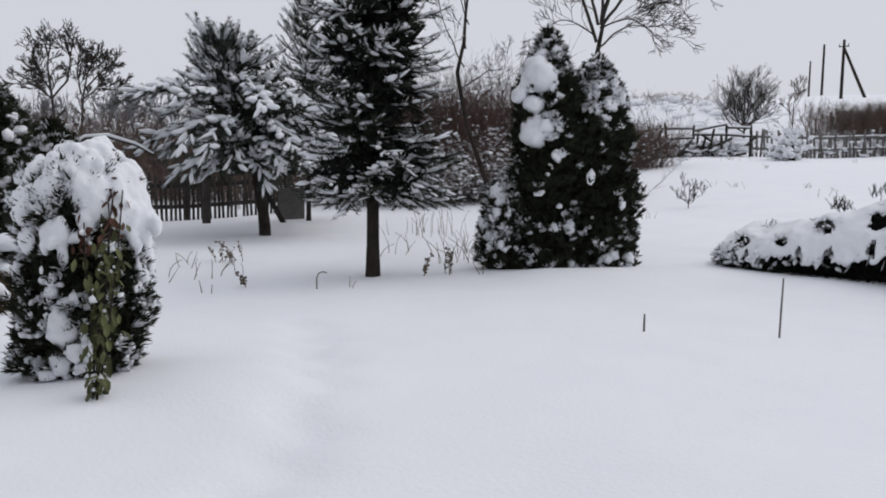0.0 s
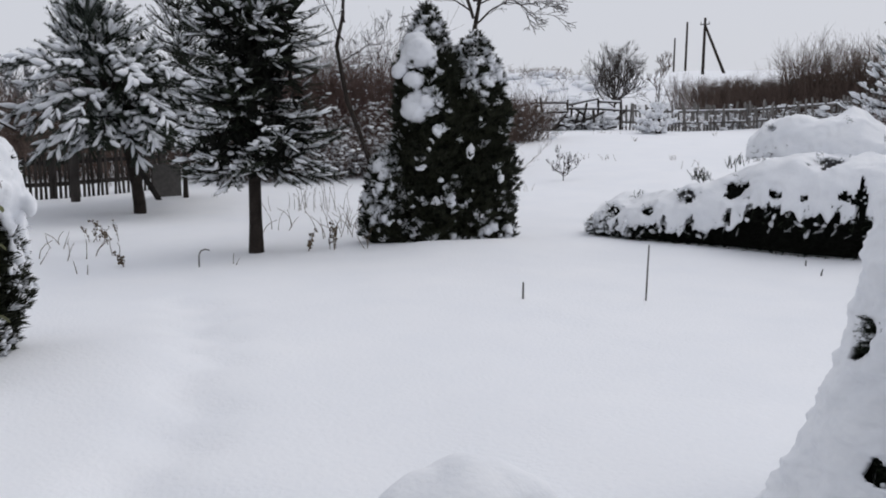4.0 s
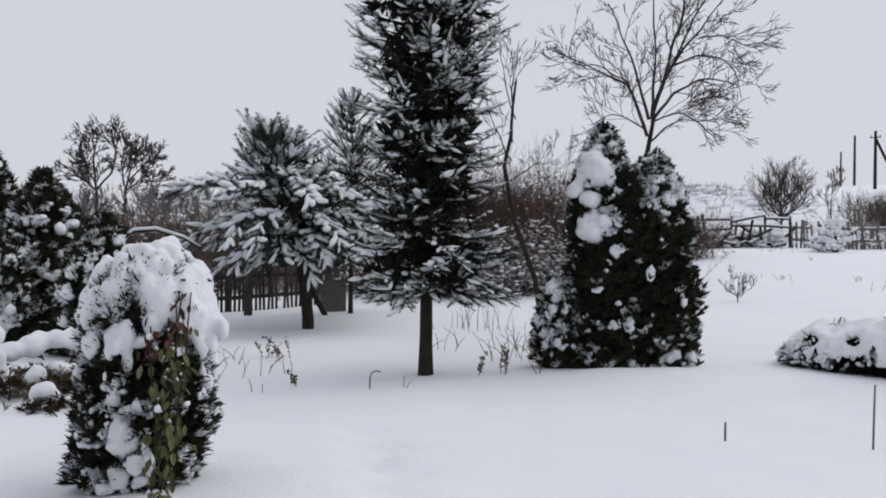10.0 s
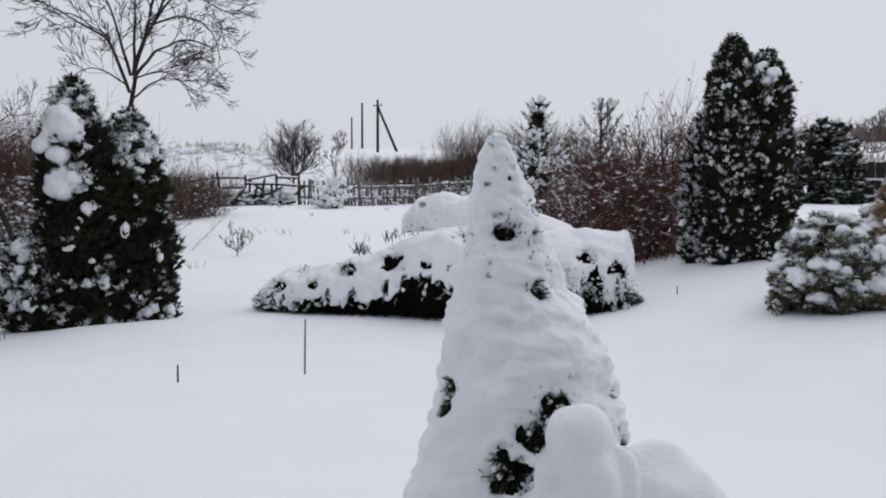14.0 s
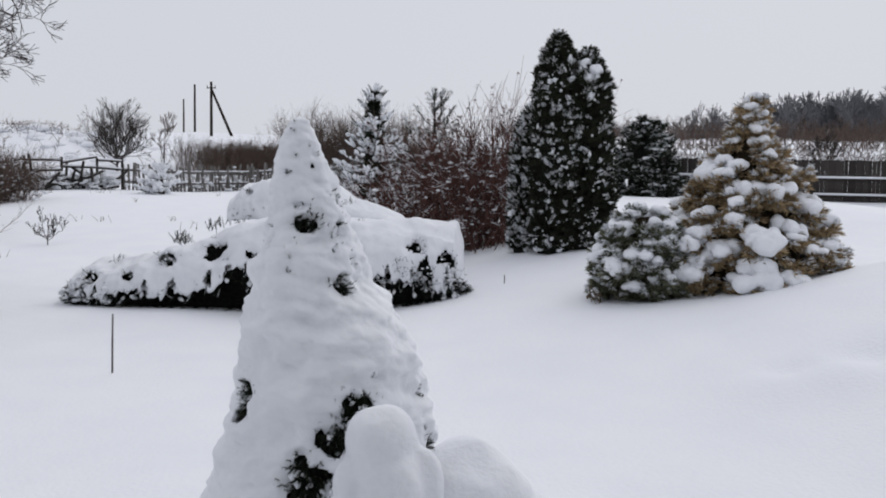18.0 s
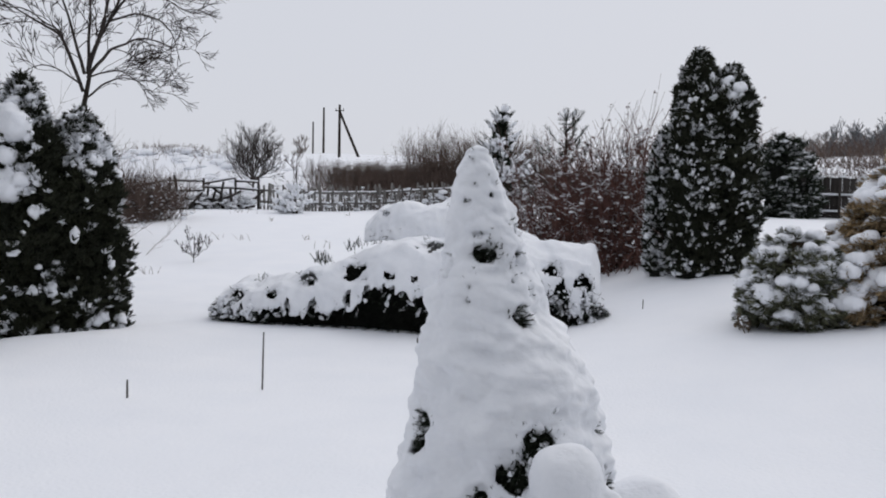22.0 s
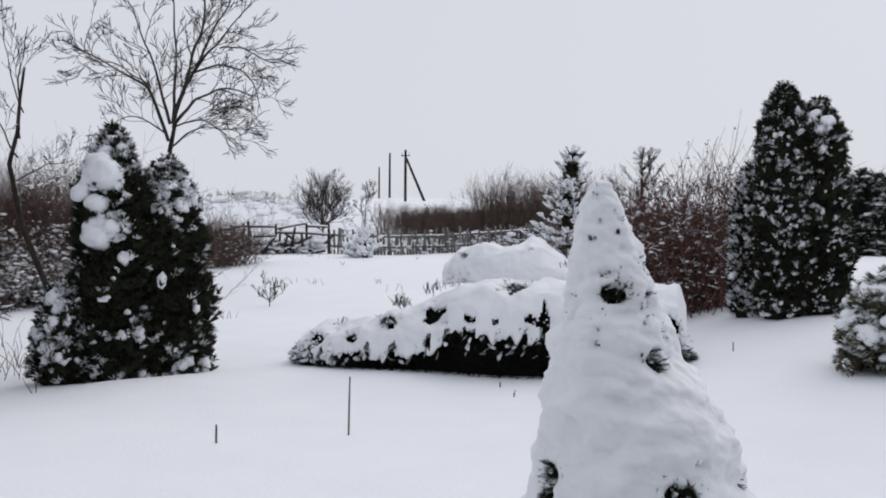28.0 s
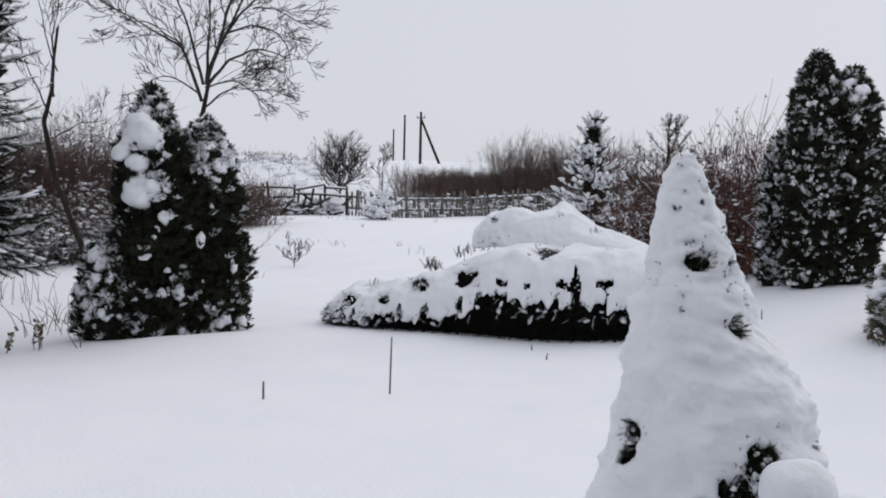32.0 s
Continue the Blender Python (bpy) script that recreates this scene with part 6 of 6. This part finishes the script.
def broken_rails():
    t = thing("broken_railing", "collapsed old wooden railing and boards with snow", "fence", -19.0, 33.4)
    rng = np.random.default_rng(161)
    b = Vector((-19.0, 33.4, height(-19.0, 33.4)))
    pts = [(-20.6, 31.6), (-19.6, 32.8), (-18.6, 34.0), (-17.6, 35.2), (-16.9, 36.2)]
    for k, (x, y) in enumerate(pts):
        part("post", moved(box(0.09, 0.09, 1.5 + 0.2 * rng.uniform(), 0.01), None, (x - b.x, y - b.y, height(x, y) - b.z - 0.15)), WOOD, t)
    for z in (0.45, 0.9, 1.3):
        for (ax, ay), (bx, by) in zip(pts[:-1], pts[1:]):
            if rng.uniform() < 0.12:
                continue
            p = np.array([[ax - b.x, ay - b.y, height(ax, ay) - b.z + z + 0.1 * rng.normal()], [bx - b.x, by - b.y, height(bx, by) - b.z + z + 0.1 * rng.normal()]])
            bar = part("rail", tubes(p[:1], p[1:], [0.05], [0.04], 4), WOOD, t)
            part("snow", tubes(p[:1] + UP * 0.06, p[1:] + UP * 0.06, [0.04], [0.04], 4), SNOW_FLUFF, bar, "snow on the rail", True)
    for k in range(52):
        u = rng.uniform()
        x, y = -20.3 + 3.2 * u + 0.3 * rng.normal(), 31.8 + 4.2 * u - 0.5 + 0.3 * rng.normal()
        a = np.array([[x - b.x, y - b.y, height(x, y) - b.z + rng.uniform(0, 0.25)]])
        d = unit(np.array([[rng.normal(), rng.normal(), abs(rng.normal()) * 0.7]])) * rng.uniform(0.7, 1.6)
        bar = part("board", tubes(a, a + d, [0.07], [0.06], 4), WOOD, t)
        if k % 2:
            part("snow", tubes(a + UP * 0.08, a + d + UP * 0.08, [0.05], [0.045], 5), SNOW_FLUFF, bar, "snow on the board", True)


broken_rails()


# odds and ends along the fence behind the pine
stub = thing("fence_post", "thick dark post standing before the picket fence", "post", -15.1, 7.48)
part("shaft", pipe([(0, 0, -0.2), (0.01, 0.01, 0.5), (0.02, 0.03, 1.1)], [0.09, 0.085, 0.08], 9), WOOD, stub)
plank = thing("leaning_plank", "dark plank leaning against the picket fence", "plank", -13.9, 8.5)
part("board", tubes([[0.05, 0.1, -0.1]], [[-0.3, -0.35, 0.95]], [0.055], [0.05], 4), WOOD, plank)
sheet = thing("metal_sheet", "dull blue-grey metal sheet propped at the fence", "metal sheet", -14.3, 9.05)
part("panel", moved(box(0.55, 0.03, 0.75, 0.006), np.array(pose(0, 0, 0, -8, 0, 58).to_3x3()), (0, 0, -0.08)), STEEL, sheet)
sapling = thing("bent_sapling", "bare sapling bent into an arch under snow", "bare tree", -13.2, 3.5, None, "bare trees")
arch = [(0, 0, -0.1), (0.05, 0.15, 0.8), (0.2, 0.45, 1.45), (0.3, 0.7, 1.66), (0.44, 1.0, 1.69), (0.6, 1.4, 1.56), (0.7, 1.65, 1.4)]
part("stem", pipe(arch, [0.03, 0.028, 0.026, 0.024, 0.022, 0.018, 0.012], 7), BARK, sapling, "", True)
part("snow", pipe([(a, b, c + 0.035) for a, b, c in arch[2:]], [0.015, 0.03, 0.03, 0.026, 0.012], 7), SNOW_FLUFF, sapling, "snow along the bent stem", True)


def utility_pole(label, x, y, tall, brace=None, arm=True):
    t = thing("utility_pole", label, "utility pole", x, y, None, "utility poles")
    part("pole", pipe([(0, 0, -0.5), (0, 0, tall * 0.5), (0, 0, tall)], [0.22, 0.2, 0.17], 8), BARK, t)
    if brace:
        bx, by = brace
        part("brace", pipe([(bx - x, by - y, height(bx, by) - height(x, y) - 0.4), (0.05, 0, tall * 0.86)], [0.2, 0.16], 8), BARK, t, "slanting prop pole")
    if arm:
        bar = part("crossarm", moved(box(1.3, 0.12, 0.12, 0.01), None, (0, 0, tall - 0.9)), BARK, t)
        for dx in (-0.55, 0.55):
            part("insulator", pipe([(dx, 0, tall - 0.8), (dx, 0, tall - 0.5)], [0.06, 0.05], 6), GREYWOOD, bar, "pale insulator")
    return t


utility_pole("wooden utility pole with a slanting prop", -39.6, 109.7, 7.4, (-35.9, 107.6))
utility_pole("slim wooden pole on the ridge", -53.2, 138.8, 8.6, arm=False)
utility_pole("distant slim pole on the ridge", -69.8, 175.2, 9.5, arm=False)


def shed(name, label, corner, yaw, L, W, H, wall, overhang=0.25):
    t = thing(name, label, "shed", *corner)
    t.matrix_basis = pose(corner[0], corner[1], height(*corner) - 0.1, 0, 0, yaw)
    part("wall", moved(box(L, W, H, 0.02), None, (L / 2, W / 2, 0)), wall, t)
    roof = part("roof", moved(box(L + 2 * overhang, W + 2 * overhang, 0.08, 0.01), None, (L / 2, W / 2, H)), GREYWOOD, t)
    part("snow", moved(box(L + 2 * overhang, W + 2 * overhang, 0.16, 0.06), None, (L / 2, W / 2, H + 0.08)), SNOW_FLUFF, roof, "snow on the roof", True)
    return t


shed("garden_shed", "grey-walled shed with a flat snowy roof", (-20.6, 2.3), 180, 4.0, 5.0, 2.0, PLASTER, 0.2)
shed("red_shed", "dark red shed with a snowy roof", (29.8, 55.0), 15, 5, 4, 2.4, REDWALL)


# ---- small things in the snow ----
def rod(name, label, x, y, tall, r, lean=(0, 0), mat=None, category="stake", group="stakes"):
    t = tagged(part(name, pipe([(0, 0, -0.1), (lean[0] * 0.5, lean[1] * 0.5, tall * 0.5), (lean[0], lean[1], tall)], [r, r, r * 0.8], 6), mat or STEEL, None, label), category=category, group=group)
    t.location = (x, y, height(x, y))
    return t


rod("stake", "short dark stake poking out of the snow", -3.1, 4.88, 0.15, 0.009)
rod("stake", "thin dark rod standing in the snow", -2.28, 5.6, 0.5, 0.008, (0.01, 0))
rod("stake", "stub of a stake barely above the snow", -1.58, 8.2, 0.07, 0.009)
rod("stake", "stub of a stake barely above the snow", -1.33, 7.75, 0.07, 0.009, (0.02, 0))
rod("stake", "stub of a stake near the juniper", 0.95, 9.9, 0.12, 0.008)


def weed(label, x, y, stalks, tall, seed, heads=False, spread_=0.05, mat=None, loose=0.3):
    rng = np.random.default_rng(seed)
    t = thing("dry_weed", label, "weed", x, y, None, "dry weeds in the snow")
    for k in range(stalks):
        a = np.array([rng.normal() * spread_, rng.normal() * spread_, -0.03])
        h = tall * rng.uniform(0.6, 1.1)
        d = np.array([rng.normal() * loose, rng.normal() * loose, 1.0]) * h
        pts = a + d * np.linspace(0, 1, 5)[:, None] + np.array([loose * rng.normal(), loose * rng.normal(), -0.12]) * h * (np.linspace(0, 1, 5)[:, None] ** 2.5)
        stalk = part("stalk", pipe(pts, np.linspace(0.006, 0.003, 5), 4), mat or WEED, t)
        if heads:
            u = rng.uniform(0.35, 1, 16)
            p = np.stack([np.interp(u, np.linspace(0, 1, 5), pts[:, c]) for c in range(3)], -1)
            part("seed_head", lumps(p + rng.normal(size=(16, 3)) * 0.012, 0.011 * rng.lognormal(0, 0.3, 16), rng, DABS), WEED, stalk, kind="stuff")
            part("snow", lumps(p[:5] + UP * 0.015, 0.014 * np.ones(5), rng, DABS), SNOW_FLUFF, t, "dabs of snow", True, "stuff")


weed("dry stalk with dark seed heads", -6.43, 5.5, 3, 0.32, 171, True, 0.025, None, 0.1)
weed("cluster of dry stalks with seed heads", -6.21, 5.77, 4, 0.4, 172, True, 0.04, None, 0.12)
weed("thin bent dry stalks", -6.0, 6.0, 3, 0.3, 173)
weed("thin dry grass stalks", -7.3, 6.9, 10, 0.38, 174, spread_=0.25)
weed("thin dry grass stalks", -7.8, 7.6, 12, 0.42, 175, spread_=0.25)
weed("thin dry grass stalks", -8.3, 6.9, 6, 0.35, 176, spread_=0.25)
weed("sparse dry grass in the snow", -8.6, 3.9, 10, 0.28, 177, spread_=0.25)
weed("single dark dry stalk", -7.3, 3.3, 2, 0.22, 178)
weed("sparse dry grass in the snow", -9.6, 4.3, 5, 0.2, 179, spread_=0.3)
hook = tagged(part("bent_wire", pipe([(0, 0, -0.05), (0, 0, 0.12), (0.01, 0.02, 0.17), (0.03, 0.06, 0.185), (0.05, 0.1, 0.17)], [0.008] * 5, 6), STEEL, None, "dark wire bent into a hook in the snow"), category="wire")
hook.location = (-6.69, 4.18, height(-6.69, 4.18))
weed("thin bent dry stalk", -6.5, 4.5, 2, 0.2, 180)
weed("small feathery twig coming through the snow", 2.0, 8.2, 5, 0.22, 181, True, 0.04)
weed("small dead plants in the open snow", -10.5, 20.5, 5, 0.25, 182, spread_=0.3)
weed("small dead plants in the open snow", -7.0, 19.0, 4, 0.3, 183, spread_=0.2)
weed("dead stalks at the field's edge", -14.6, 29.5, 5, 0.35, 184, spread_=0.4)
weed("tall thin dry weeds standing in the snow", -10.4, 9.3, 10, 0.5, 185, False, 0.22, None, 0.12)
weed("tall thin dry weeds standing in the snow", -9.7, 9.1, 12, 0.55, 186, False, 0.28, None, 0.12)
weed("dark bent stalk under the spruce", -10.55, 8.46, 2, 0.4, 187)
weed("dry weeds beside the thuja", -8.4, 8.6, 10, 0.5, 188, False, 0.25, None, 0.15)
weed("small dark stalk with buds", -7.44, 3.76, 2, 0.24, 189, True, 0.02)
weed("dry twiggy weed in open snow", -9.3, 4.65, 7, 0.32, 190, True, 0.12)
for k, (fx, fy) in enumerate([(-17.0, 30.3), (-15.1, 30.6), (-11.7, 26.2), (-10.0, 20.6), (-8.3, 21.3), (-10.9, 32.2), (-8.3, 13.4)]):
    weed("stub of a dead plant in open snow", fx, fy, 6, 0.2, 200 + k, False, 0.07)
